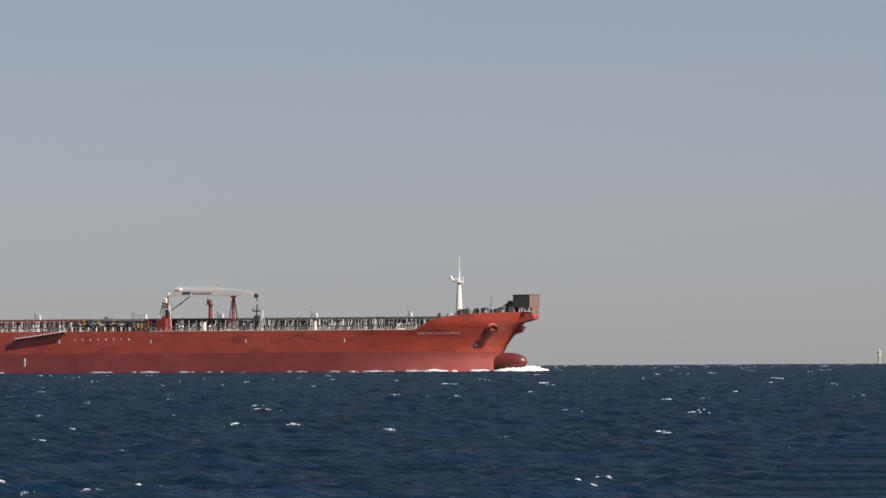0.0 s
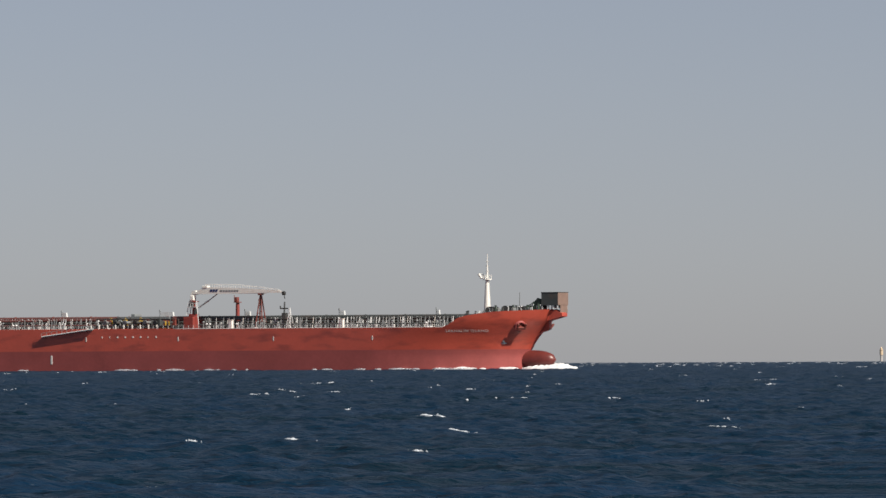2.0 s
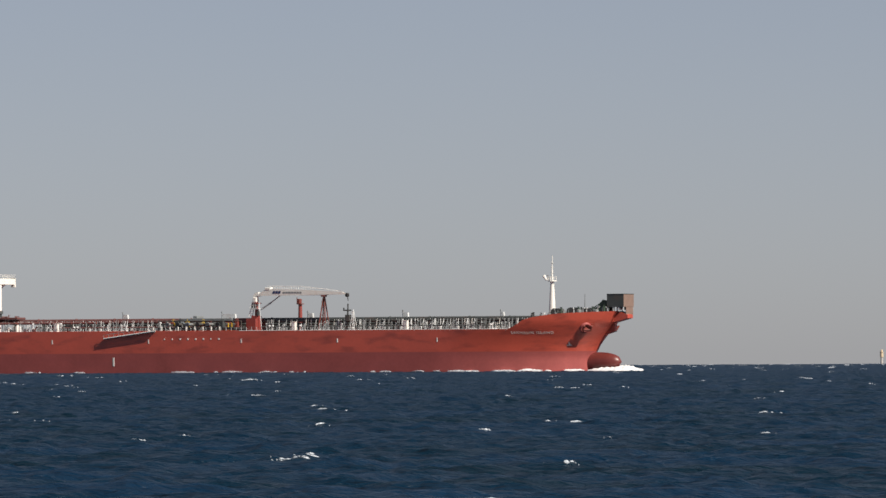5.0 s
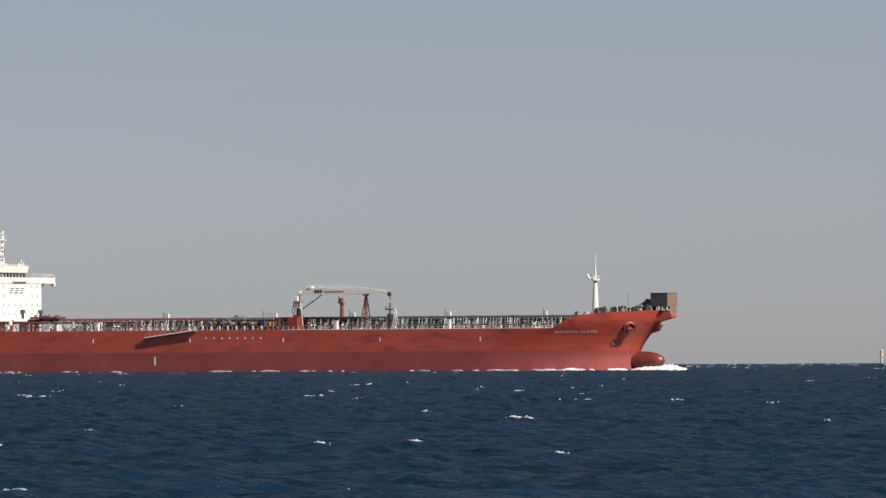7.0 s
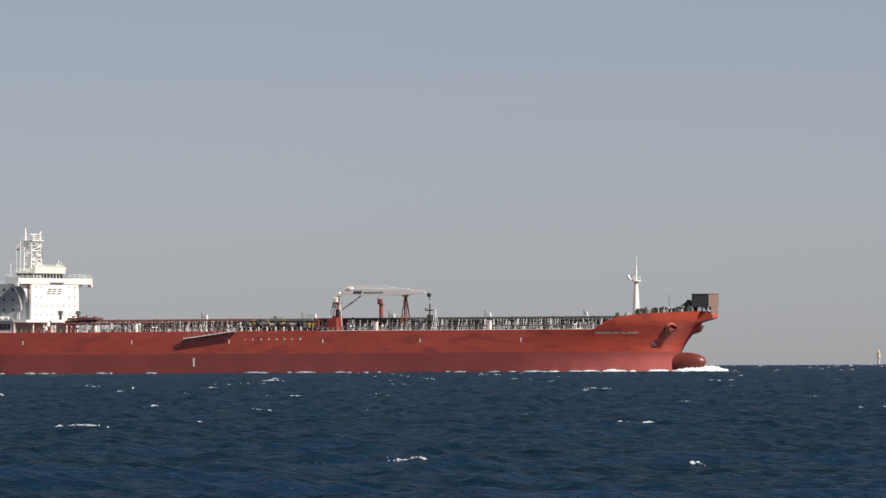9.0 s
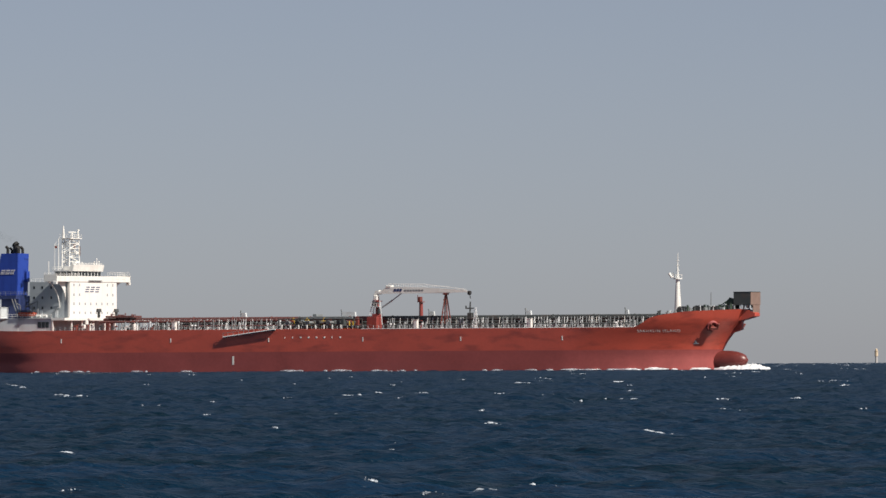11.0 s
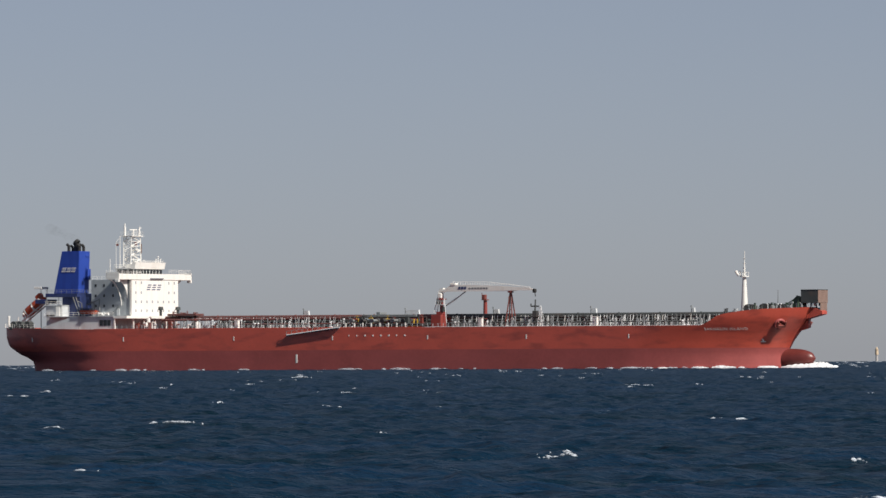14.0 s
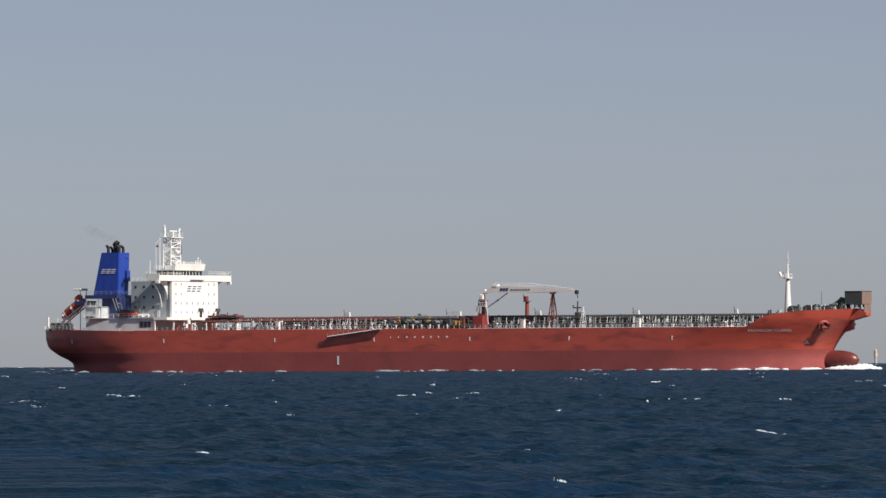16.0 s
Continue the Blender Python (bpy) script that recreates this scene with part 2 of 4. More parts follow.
def whitecaps():
    """Ragged foam lying on wave crests, in sets that break and sink at different moments."""
    fields = []
    r2 = random.Random(11)
    sets = 16
    made = [bmk() for _ in range(sets)]
    count = 0
    while count < 1500:
        d = math.sqrt(r2.uniform(120 ** 2, 4600 ** 2)) if r2.random() < 0.86 else r2.uniform(140, 1100)
        a = radians(r2.uniform(-4.4, 4.4))
        cx, cy = d * math.sin(a), d * math.cos(a)
        if height_at(cx, cy) + (cx * cx + cy * cy) / (2 * 7.4e6) < 0.11:
            continue
        count += 1
        bm = made[r2.randrange(sets)]
        w = r2.choice((0.08, 0.11, 0.15, 0.2, 0.28, 0.5)) * (1 + d / 800)
        dep = r2.uniform(0.02, 0.07) * (1 + d / 900)
        lean = r2.uniform(-0.3, 0.3)
        tall = r2.uniform(0.008, 0.035) * (1 + d / 700)
        for piece in range(r2.randint(4, 11)):
            along = r2.gauss(0, 0.8)
            ox = cx + along * w * 1.5
            oy = cy + lean * along * w + r2.uniform(-4, 4) * dep
            pw = w * r2.uniform(0.12, 0.6) * math.exp(-0.6 * along * along)
            k = 4
            rows = []
            for i in range(k + 1):
                u = -1 + 2 * i / k
                env = max(0.04, 1 - abs(u) ** 1.5)
                half = dep * env * r2.uniform(0.4, 1.4)
                mid = lean * u * pw + r2.uniform(-0.4, 0.4) * dep
                ring = []
                for s, up in ((-1, 0.0), (-0.35, 1.0), (0.35, 1.0), (1, 0.0)):
                    px, py = ox + u * pw + r2.uniform(-0.2, 0.2) * pw / k, oy + mid + s * half
                    pz = height_at(px, py)
                    ring.append(bm.verts.new((px, py, pz + (tall * env * r2.uniform(0.3, 1.5) + 0.01 if up else -0.04))))
                rows.append(ring)
            for p, q in zip(rows, rows[1:]):
                for c in range(3):
                    bm.faces.new((p[c], q[c], q[c + 1], p[c + 1]))
    for bm in made:
        ob = new("whitecap", finish("whitecap", bm, BROKEN, True))
        tagged(ob, "ragged white foam breaking on the wave crests", "sea foam", "whitecaps on the sea", "stuff")
        fields.append(ob)
    return fields


FOAMS = whitecaps()

# ---- the tanker: x forward, y to port, z up from the waterline ----
SHIP = tagged(new("oil_tanker"), "long red oil tanker with white deckhouse and blue funnel under way", "ship")
BOOT_Z = 5.13


def lerp(z, table):
    return float(np.interp(z, [a for a, _ in table], [b for _, b in table]))


def stem_at(z):
    return lerp(z, ((-3, 112.8), (3.6, 113.1), (5, 113.7), (7, 114.8), (9, 116.3), (11, 118.2), (13, 119.9), (16.5, 121.9)))


def stern_at(z):
    return lerp(z, ((-3, -113.6), (1.6, -114.2), (2.4, -114.4), (3.3, -115.6), (4.5, -118.3), (6.9, -120.9), (9, -121.6), (13, -121.8)))


def breadth(s, z):
    """Half the hull's breadth."""
    k = min(max(z / 13, 0), 1)
    u = min(max((stem_at(z) - s) / (44 - 7 * k), 0), 1)
    fore = (1 - (1 - u) ** 2.2) ** (0.62 - 0.03 * k)
    k = min(max((z - 1.2) / 5, 0), 1)
    u = min(max((s - stern_at(z)) / (38 + 7 * k), 0), 1)
    aft = (1 - (1 - u) ** (2.8 - 0.2 * k)) ** (0.9 - 0.35 * k)
    return 21 * min(fore, aft)


def sheer(s):
    return lerp(s, ((-122, 11.85), (-110, 11.6), (-85, 11.1), (97.7, 11.15), (98.1, 11.5), (100.0, 13.7), (102.6, 14.45), (108, 15.25), (122, 15.95)))


def hull_shell(name, lo, hi, levels, mat, label):
    bm = bmk()
    w = [0.5 - 0.5 * math.cos(math.pi * (i / 64)) for i in range(65)]
    w = sorted(set([round(v, 5) for v in w] + [round((s + 121) / 243, 5) for s in (88, 91, 93, 95, 96.5, 97.2, 97.7, 98.1, 98.7, 99.3, 100, 101, 102.6, 104)]))
    grid = {}
    for side in (-1, 1):
        for j in range(levels + 1):
            for i, t in enumerate(w):
                s = stern_at(12) + (stem_at(12) - stern_at(12)) * t
                top = hi if hi is not None else sheer(s)
                z = lo + (top - lo) * j / levels
                x = stern_at(z) + (stem_at(z) - stern_at(z)) * t
                b = breadth(x, z) if 0 < i < len(w) - 1 else 0.0
                grid[side, j, i] = bm.verts.new((x, side * b, z))
        for j in range(levels):
            for i in range(len(w) - 1):
                q = (grid[side, j, i], grid[side, j, i + 1], grid[side, j + 1, i + 1], grid[side, j + 1, i])
                bm.faces.new(q if side < 0 else q[::-1])
    bmesh.ops.remove_doubles(bm, verts=bm.verts, dist=0.001)
    return part(name, bm, mat, SHIP, label, True)


hull_shell("hull", BOOT_Z, None, 12, HULL, "red painted hull with streaks and stains")
hull_shell("boot_topping", -3.0, BOOT_Z, 9, BOOT, "dull red boot topping above the waterline")


def deck_sheet(name, s0, s1, drop, mat, step=2.0):
    bm = bmk()
    rows = []
    for i in range(int((s1 - s0) / step) + 1):
        s = s0 + i * step
        z = sheer(s) - drop if drop else 10.95
        b = max(breadth(s, z) - 0.15, 0.05)
        rows.append((bm.verts.new((s, -b, z)), bm.verts.new((s, 0, z + 0.25)), bm.verts.new((s, b, z))))
    for p, q in zip(rows, rows[1:]):
        bm.faces.new((p[0], q[0], q[1], p[1]))
        bm.faces.new((p[1], q[1], q[2], p[2]))
    return part(name, bm, mat, SHIP)


deck_sheet("main_deck", -120.5, 101.5, 0, DECK)
deck_sheet("forecastle_deck", 100, 121, 1.15, DECK, 1.0)
bm = bmk()
box(bm, 99.8, 100.2, -16, 16, 10.9, 12.7)
part("forecastle_bulkhead", bm, REDBROWN, SHIP)

# bulbous bow
bm = bmk()
rings = []
for i in range(15):
    t = i / 14
    x = 108 + 13.4 * t
    r = 2.75 * math.sqrt(max(1 - max(0, (t - 0.45) / 0.55) ** 2.3, 0.0)) + 0.02
    cz = 1.9 + 0.35 * t
    rings.append([bm.verts.new((x, 0.92 * r * math.cos(a), cz + r * math.sin(a))) for a in (2 * math.pi * k / 20 for k in range(20))])
for p, q in zip(rings, rings[1:]):
    for k in range(20):
        bm.faces.new((p[k], p[(k + 1) % 20], q[(k + 1) % 20], q[k]))
bm.faces.new(rings[-1])
part("bulbous_bow", bm, BULB, SHIP, "glossy dark red bulb at the waterline", True)

# bow loading platform and the plated housing on it
bm = bmk()
prism(bm, [(118.0, 15.55), (121.8, 15.6), (124.0, 14.75), (124.0, 13.9), (119.7, 12.75), (118.0, 12.75)], -1.7, 1.7)
part("bow_platform", bm, HULL, SHIP, "red overhanging bow platform")
bm = bmk()
prism(bm, [(114.0, 12.9), (119.8, 12.9), (119.8, 10.4), (118.3, 9.9), (114.0, 8.8)], -0.7, 0.7)
part("bow_bracket", bm, HULL, SHIP)
house = tagged(new("bow_loading_house"), "brown plated housing over the bow roller")
house.parent = SHIP
# side plates take dark steel, so the shade of this face is in the colour
bm = bmk()
box(bm, 118.6, 118.75, -3.2, 3.2, 16.9, 20.3)
box(bm, 118.75, 123.4, -3.2, -3.05, 16.9, 20.3)
box(bm, 118.75, 123.4, 3.05, 3.2, 16.9, 20.3)
part("side_plate", bm, DARK, house, "weathered side plating, darkened for its shaded face")
bm = bmk()
box(bm, 123.4, 123.6, -3.2, 3.2, 16.9, 20.3, 0.05)
box(bm, 123.35, 123.55, -1.6, 2.9, 14.9, 16.9, 0.05)
part("front_plate", bm, BRONZE, house)
bm = bmk()
box(bm, 118.5, 123.7, -3.3, 3.3, 20.3, 20.42, 0.03)
part("roof_plate", bm, DARK, house)
bm = bmk()
box(bm, -0.14, 0.14, -0.14, 0.14, 15.8, 16.9)
me = finish("leg", bm, PALE)
repeat("leg", me, house, [(x, y, 0) for x in (118.8, 120.4, 122, 123.3) for y in (-3, 3)])
bm = bmk()
rod(bm, (121.5, -2.2, 16.6), (121.5, 2.2, 16.6), 0.5, sides=12)
part("roller", bm, PALE, house)

# anchors in their bolsters
for sd in (-1, 1):
    s, z = 114.6, 11.4
    y = sd * breadth(s, z)
    dx, dz = breadth(s + 0.5, z) - breadth(s - 0.5, z), breadth(s, z + 0.5) - breadth(s, z - 0.5)
    out = Vector((-dx, sd, -dz)).normalized()
    turn = out.to_track_quat("Z", "Y").to_matrix().to_4x4()
    anchor = new("anchor_bolster", None)
    anchor.parent = SHIP
    anchor.matrix_basis = Matrix.Translation((s, y, z)) @ turn
    bm = bmk()
    outer = []
    for k in range(24):
        a = 2 * math.pi * k / 24
        outer.append([bm.verts.new((r * math.cos(a), r * math.sin(a), h)) for r, h in ((1.85, -0.8), (1.55, 0.38), (1.35, 0.52), (1.05, 0.38), (1.0, -0.5))])
    for k in range(24):
        for c in range(4):
            bm.faces.new((outer[k][c], outer[(k + 1) % 24][c], outer[(k + 1) % 24][c + 1], outer[k][c + 1]))
    part("bolster", bm, BOOT, anchor, "raised red ring", True)
    bm = bmk()
    rod(bm, (0, 0, -0.5), (0, 0, 0.2), 1.03, 1.03, 16)
    rod(bm, (0, 0, -0.2), (0, 0, 1.2), 0.45, 0.38)
    box(bm, -1.2, 1.2, -0.35, 0.35, 0.75, 1.4, 0.08)
    box(bm, -1.35, -0.85, -0.3, 1.5, 0.9, 1.4, 0.08)
    box(bm, 0.85, 1.35, -0.3, 1.5, 0.9, 1.4, 0.08)
    part("anchor", bm, REDBROWN, anchor, "rusty stockless anchor")


# ---- writing and marks on the hull ----
def on_hull(s, z, off=0.05, sd=-1):
    return Vector((s, sd * (breadth(s, z) + off), z))


def hull_bar(name, s0, s1, z0, z1, mat=WHITE, label="", lean=0.0):
    bm = bmk()
    rings = []
    for o in (-0.02, 0.06):
        rings.append([bm.verts.new(on_hull(s + lean * (z - z0), z, o)) for s, z in ((s0, z0), (s1, z0), (s1, z1), (s0, z1))])
    bm.faces.new(rings[1])
    for k in range(4):
        bm.faces.new((rings[0][k], rings[0][(k + 1) % 4], rings[1][(k + 1) % 4], rings[1][k]))
    return part(name, bm, mat, SHIP, label)


for s in (-105.5, -74.8, -40.8, -10.8, 17.7, 46.9, 76.8):
    hull_bar("tug_mark", s - 0.14, s + 0.14, 7.8, 8.95)
hull_bar("draught_mark", -21.9, -21.4, 1.7, 4.0)
for k in range(8):
    hull_bar("manifold_mark", -6.0 + 2.38 * k, -5.75 + 2.38 * k + (0.2 if k in (2, 3, 4, 5, 7) else 0), 8.75, 9.2)
# white bar added for an unexplained pale line low on the stern
hull_bar("draught_mark", -113.0, -109.8, 2.0, 2.35)
hull_bar("bulb_symbol", 109.6, 110.6, 6.6, 6.85)
hull_bar("bulb_symbol", 110.0, 110.3, 6.85, 7.5)


def ship_name():
    cu = bpy.data.curves.new("ship_name", 'FONT')
    cu.body = "SAKHALIN ISLAND"
    cu.size, cu.space_character = 0.98, 1.22
    tmp = new("ship_name", cu)
    bpy.context.view_layer.update()
    me = bpy.data.meshes.new_from_object(tmp.evaluated_get(bpy.context.evaluated_depsgraph_get()))
    bpy.data.objects.remove(tmp)
    width = max(v.co.x for v in me.vertices)
    for v in me.vertices:
        s = 97.4 + 10.3 * v.co.x / width
        v.co = on_hull(s, 9.8 + v.co.y, 0.06)
    word = tagged(new("ship_name"), "white painted ship's name")
    word.parent = SHIP
    src = bmesh.new()
    src.from_mesh(me)
    src.verts.ensure_lookup_table()
    left = set(range(len(src.verts)))
    while left:
        todo, isle = [left.pop()], []
        while todo:
            k = todo.pop()
            isle.append(k)
            for e in src.verts[k].link_edges:
                o = e.other_vert(src.verts[k]).index
                if o in left:
                    left.remove(o)
                    todo.append(o)
        bm = bmk()
        vs = {k: bm.verts.new(src.verts[k].co) for k in isle}
        for f in {f.index: f for k in isle for f in src.verts[k].link_faces}.values():
            bm.faces.new([vs[v.index] for v in f.verts])
        part("letter", bm, WHITE, word)
    src.free()


ship_name()

# ---- deck edge rail ----
bm = bmk()
box(bm, -0.04, 0.04, -0.04, 0.04, 0, 1.1)
me_post = finish("rail_post", bm, PALE)
for sd in (-1, 1):
    spots = [s for s in np.arange(-80, 97.8, 1.55)]
    repeat("rail_post", me_post, SHIP, [(s, sd * (breadth(s, 11) - 0.2), 11.0) for s in spots])
    for h in (0.58, 1.1):
        bm = bmk()
        sweep(bm, [(s, sd * (breadth(s, 11) - 0.2), 11.0 + h) for s in range(-80, 98, 3)], 0.022, 4)
        part("handrail", bm, GREY, SHIP)

for sd in (-1, 1):
    for lo, hi, mat in ((-84, 17, HULL), (16, 97, PALE)):
        bm = bmk()
        sweep(bm, [(s, sd * (breadth(s, 11.1) - 0.1), 11.16) for s in range(lo, hi, 4)] + [(hi, sd * (breadth(hi, 11.1) - 0.1), 11.16)], 0.09)
        part("gunwale", bm, mat, SHIP)

# ---- cargo pipes, their supports and the catwalk ----
PIPES = (
    (-1.6, 14.15, 0.55, 13, 97, DARK), (-1.6, 14.15, 0.55, -72, 13, MAROON), (1.4, 14.2, 0.45, 13, 97, DARK), (1.4, 14.2, 0.45, -60, 13, MAROON),
    (-2.9, 13.75, 0.32, 13, 97, DARK), (-2.9, 13.75, 0.32, -70, 13, MAROON), (3.6, 13.0, 0.35, -58, 92, DARK), (5.0, 11.8, 0.5, -60, 94, DARK),
    (6.5, 12.3, 0.45, -60, 88, DARK), (8.0, 13.6, 0.45, -60, 94, DARK), (9.5, 13.0, 0.45, -60, 88, DARK), (13, 11.9, 0.5, -60, 86, DARK),
    (16, 12.5, 0.35, -58, 86, DARK), (-4.4, 13.6, 0.3, -72, -36, MAROON), (-5.6, 12.3, 0.2, -50, 10, MAROON), (-5.6, 12.3, 0.2, 16, 90, DARK))
for y, z, r, a, b, mat in PIPES:
    bm = bmk()
    rod(bm, (a, y, z), (b, y, z), r, sides=10)
    for s in np.arange(a + 4, b - 2, 12):
        rod(bm, (s, y, z), (s + 0.25, y, z), r * 1.35, sides=10)
    part("cargo_pipe", bm, mat, SHIP, smooth=False)
for a, b, mat in ((13, 98, DARK), (-72, 13, MAROON)):
    bm = bmk()
    box(bm, a, b, -1.1, 0.9, 14.55, 14.72)
    part("catwalk", bm, mat, SHIP, "grating walkway along the pipes")

# trestles under the pipes: leaning legs, braces and drop pipes in several shapes
rv = random.Random(14)
SUPPORTS = []
for k in range(9):
    bm = bmk()
    lean = rv.uniform(-0.3, 0.3)
    rod(bm, (0, -3.9, 0), (lean, -3.4, 3.05), rv.uniform(0.07, 0.11), sides=6)
    if k % 3 == 0:
        rod(bm, (-0.55, -4.4, 0), (lean, -3.45, 2.75), 0.07, sides=5)
    if k % 3 == 1:
        rod(bm, (0.5, -4.2, 0), (0.45, -4.2, rv.uniform(1.4, 2.4)), 0.14, 0.1, sides=7)
        rod(bm, (0.45, -4.2, 1.2), (0.5 * lean, -3.65, 1.5), 0.07, sides=5)
    if k % 4 == 2:
        box(bm, -0.35, 0.3, -4.3, -3.7, 0, rv.uniform(0.6, 1.2), 0.05)
    SUPPORTS.append(finish("pipe_support", bm, (PALE, GREY, PALE, GREY, PALE, GREY, GREY, PALE, WHITE)[k]))
spot = -66.0
while spot < 96:
    if not -11 < spot < 17:
        ob = new("pipe_support", SUPPORTS[rv.randrange(9)])
        ob.parent = SHIP
        ob.matrix_basis = pose(spot, rv.uniform(-0.8, 0.8), 11.1)
    spot += rv.uniform(0.5, 1.0)
rv = random.Random(4)
mats = (PALE, PALE, GREY, GREY, GREY, DARK)
variants = []
for k in range(10):
    bm = bmk()
    hgt = rv.uniform(1.4, 2.9)
    rod(bm, (0, 0, 0), (0, 0, hgt), rv.uniform(0.07, 0.15), sides=7)
    if k % 3 == 0:
        rod(bm, (0, 0, hgt), (rv.uniform(-0.6, 0.6), 0, hgt + 0.1), 0.16, sides=7)
        box(bm, -0.4, 0.4, -0.3, 0.3, 0, 0.5, 0.05)
    elif k % 3 == 1:
        rod(bm, (0, 0, hgt - 0.35), (0, 0, hgt), 0.36, 0.25, sides=8)
    else:
        rod(bm, (-0.9, 0, 0), (0, 0, hgt), 0.08, sides=5)
        rod(bm, (0.9, 0, 0), (0, 0, hgt), 0.08, sides=5)
    variants.append(finish("deck_vent", bm, mats[k % 6]))
for k in range(170):
    s = rv.uniform(-64, 95)
    y = rv.choice((-9, -7.5, -6.5, -11, -13, 6, 8))
    if 3 < s < 19 and y < 0:
        y = 8
    ob = new("deck_vent", variants[rv.randrange(10)])
    ob.parent = SHIP
    ob.matrix_basis = pose(s, y, 11.05, 0, 0, rv.uniform(0, 90))


def locker(s, y, w, h, mat=WHITE):
    bm = bmk()
    box(bm, s - w / 2, s + w / 2, y - 0.5, y + 0.5, 11.05, 11.05 + h, 0.06)
    box(bm, s - w / 2 - 0.12, s + w / 2 + 0.12, y - 0.6, y + 0.6, 11.05 + h, 11.18 + h, 0.03)
    body = part("deck_locker", bm, mat, SHIP, "white steel deck locker")
    bm = bmk()
    box(bm, s - 0.35, s + 0.35, y - 0.56, y - 0.5, 11.2, 11.0 + h - 0.25)
    part("locker_door", bm, PALE, body)


for s, y, w, h in ((63, -12, 1.3, 2.5), (29.2, -12, 1.1, 2.4), (-44.5, -12, 1.2, 2.3)):
    locker(s, y, w, h)


def vent_mast(s, y, top, wide=1.8, mat=GREY):
    bm = bmk()
    rod(bm, (s, y, 11.1), (s, y, top - 0.5), 0.16, 0.12)
    rod(bm, (s, y, top - 0.5), (s, y, top), 0.26, 0.2)
    part("vent_mast", bm, mat, SHIP)
    bm = bmk()
    prism(bm, [(s + 0.2, 14.7), (s + wide, 14.7), (s + wide - 0.15, 15.9), (s + 0.4, 15.9)], y - 0.5, y + 0.3)
    part("tank_hatch", bm, PALE, SHIP, "small white hatch house")


for s in (-31.5, -0.5, 26, 55, 84.5):
    vent_mast(s, 2.5, 16.6, {-0.5: 4.4, 84.5: 1.1}.get(s, 1.8))

# ---- cargo manifold amidships ----
manifold = tagged(new("cargo_manifold"), "yellow and dark loading manifold with valves")
manifold.parent = SHIP
for k in range(6):
    s = -7.5 + 3.1 * k
    bm = bmk()
    rod(bm, (s, -3, 13.0), (s, -16.2, 13.0), 0.38, sides=10)
    rod(bm, (s, -16.2, 13.0), (s, -16.5, 13.0), 0.62, sides=12)
    rod(bm, (s, -12, 13.0), (s, -12.3, 13.0), 0.6, sides=12)
    part("manifold_pipe", bm, DARK if k % 2 else GREY, manifold)
    bm = bmk()
    rod(bm, (s, -13, 13.3), (s, -13, 14.3), 0.09, sides=6)
    rod(bm, (s, -13, 14.2), (s, -13, 14.3), 0.45, sides=12)
    box(bm, s - 0.45, s + 0.45, -13.5, -12.5, 12.6, 13.5, 0.1)
    part("valve", bm, YELLOW if k in (0, 3, 6) else DARK, manifold)
rm = random.Random(31)
for k in range(26):
    s, y = rm.uniform(-10, 9), rm.uniform(-15.5, -6)
    h = rm.uniform(0.9, 2.6)
    bm = bmk()
    if k % 3 == 0:
        rod(bm, (s, y, 11.1), (s, y, 11.6 + h), 0.16, sides=7)
        rod(bm, (s - 0.4, y, 11.5 + h), (s + 0.4, y, 11.5 + h), 0.3, sides=9)
    elif k % 3 == 1:
        rod(bm, (s - 1.2, y, 12.0 + 0.5 * h), (s + 1.2, y, 12.0 + 0.5 * h), 0.28, sides=8)
        rod(bm, (s, y, 11.1), (s, y, 12.0 + 0.5 * h), 0.14, sides=6)
    else:
        box(bm, s - 0.5, s + 0.5, y - 0.4, y + 0.4, 11.6, 12.0 + h, 0.08)
        rod(bm, (s, y, 12.0 + h), (s, y, 12.5 + h), 0.1, sides=6)
    part("fitting", bm, (DARK, REDBROWN, GREY, DARK, YELLOW, DARK, REDBROWN, SOOT)[k % 8], manifold)
bm = bmk()
box(bm, -10, 13.5, -17.2, -11.5, 11.6, 12.15, 0.05)
part("drip_tray", bm, SOOT, manifold, "black drip tray")
bm = bmk()
for s in (-10, 13.0):
    for y in (-16.8, -12):
        rod(bm, (s, y, 11.1), (s, y, 13.9), 0.14, sides=6)
rod(bm, (-10, -16.8, 13.9), (13, -16.8, 13.9), 0.14, sides=6)
rod(bm, (-10, -12, 13.9), (13, -12, 13.9), 0.14, sides=6)
part("manifold_frame", bm, DARK, manifold)
bm = bmk()
box(bm, -10.5, 6, -4, 4, 14.0, 14.7, 0.1)
box(bm, -6.6, -5.4, -3, 1, 14.7, 15.4, 0.1)
part("platform", bm, GREY, manifold)
bm = bmk()
box(bm, -0.16, 0.16, -0.16, 0.16, 0, 1.35, 0.03)
me_bol = finish("fender_post", bm, WHITE)
repeat("fender_post", me_bol, SHIP, [(-9.6 + 2.55 * k, -20.5, 11.0) for k in range(9)])
for s in (11.6, 12.7):
    bm = bmk()
    box(bm, s - 0.14, s + 0.14, -17, -16.7, 11.1, 13.3, 0.04)
    part("yellow_post", bm, YELLOW, SHIP)

# ---- hose crane ----
crane = tagged(new("hose_crane"), "red pedestal crane with a stowed white boom")
crane.parent = SHIP
crane.location = (1.85, -3.8, 0)
bm = bmk()
box(bm, 9.9, 12.9, -3.0, 3.4, 11.1, 14.5, 0.08)
box(bm, 10.9, 12.7, -1.8, 1.0, 14.5, 15.3, 0.08)
part("crane_house", bm, RED, crane, "red steel box")
bm = bmk()
rod(bm, (12.1, -0.8, 15.0), (12.1, -0.8, 19.6), 0.55, 0.45, sides=14)
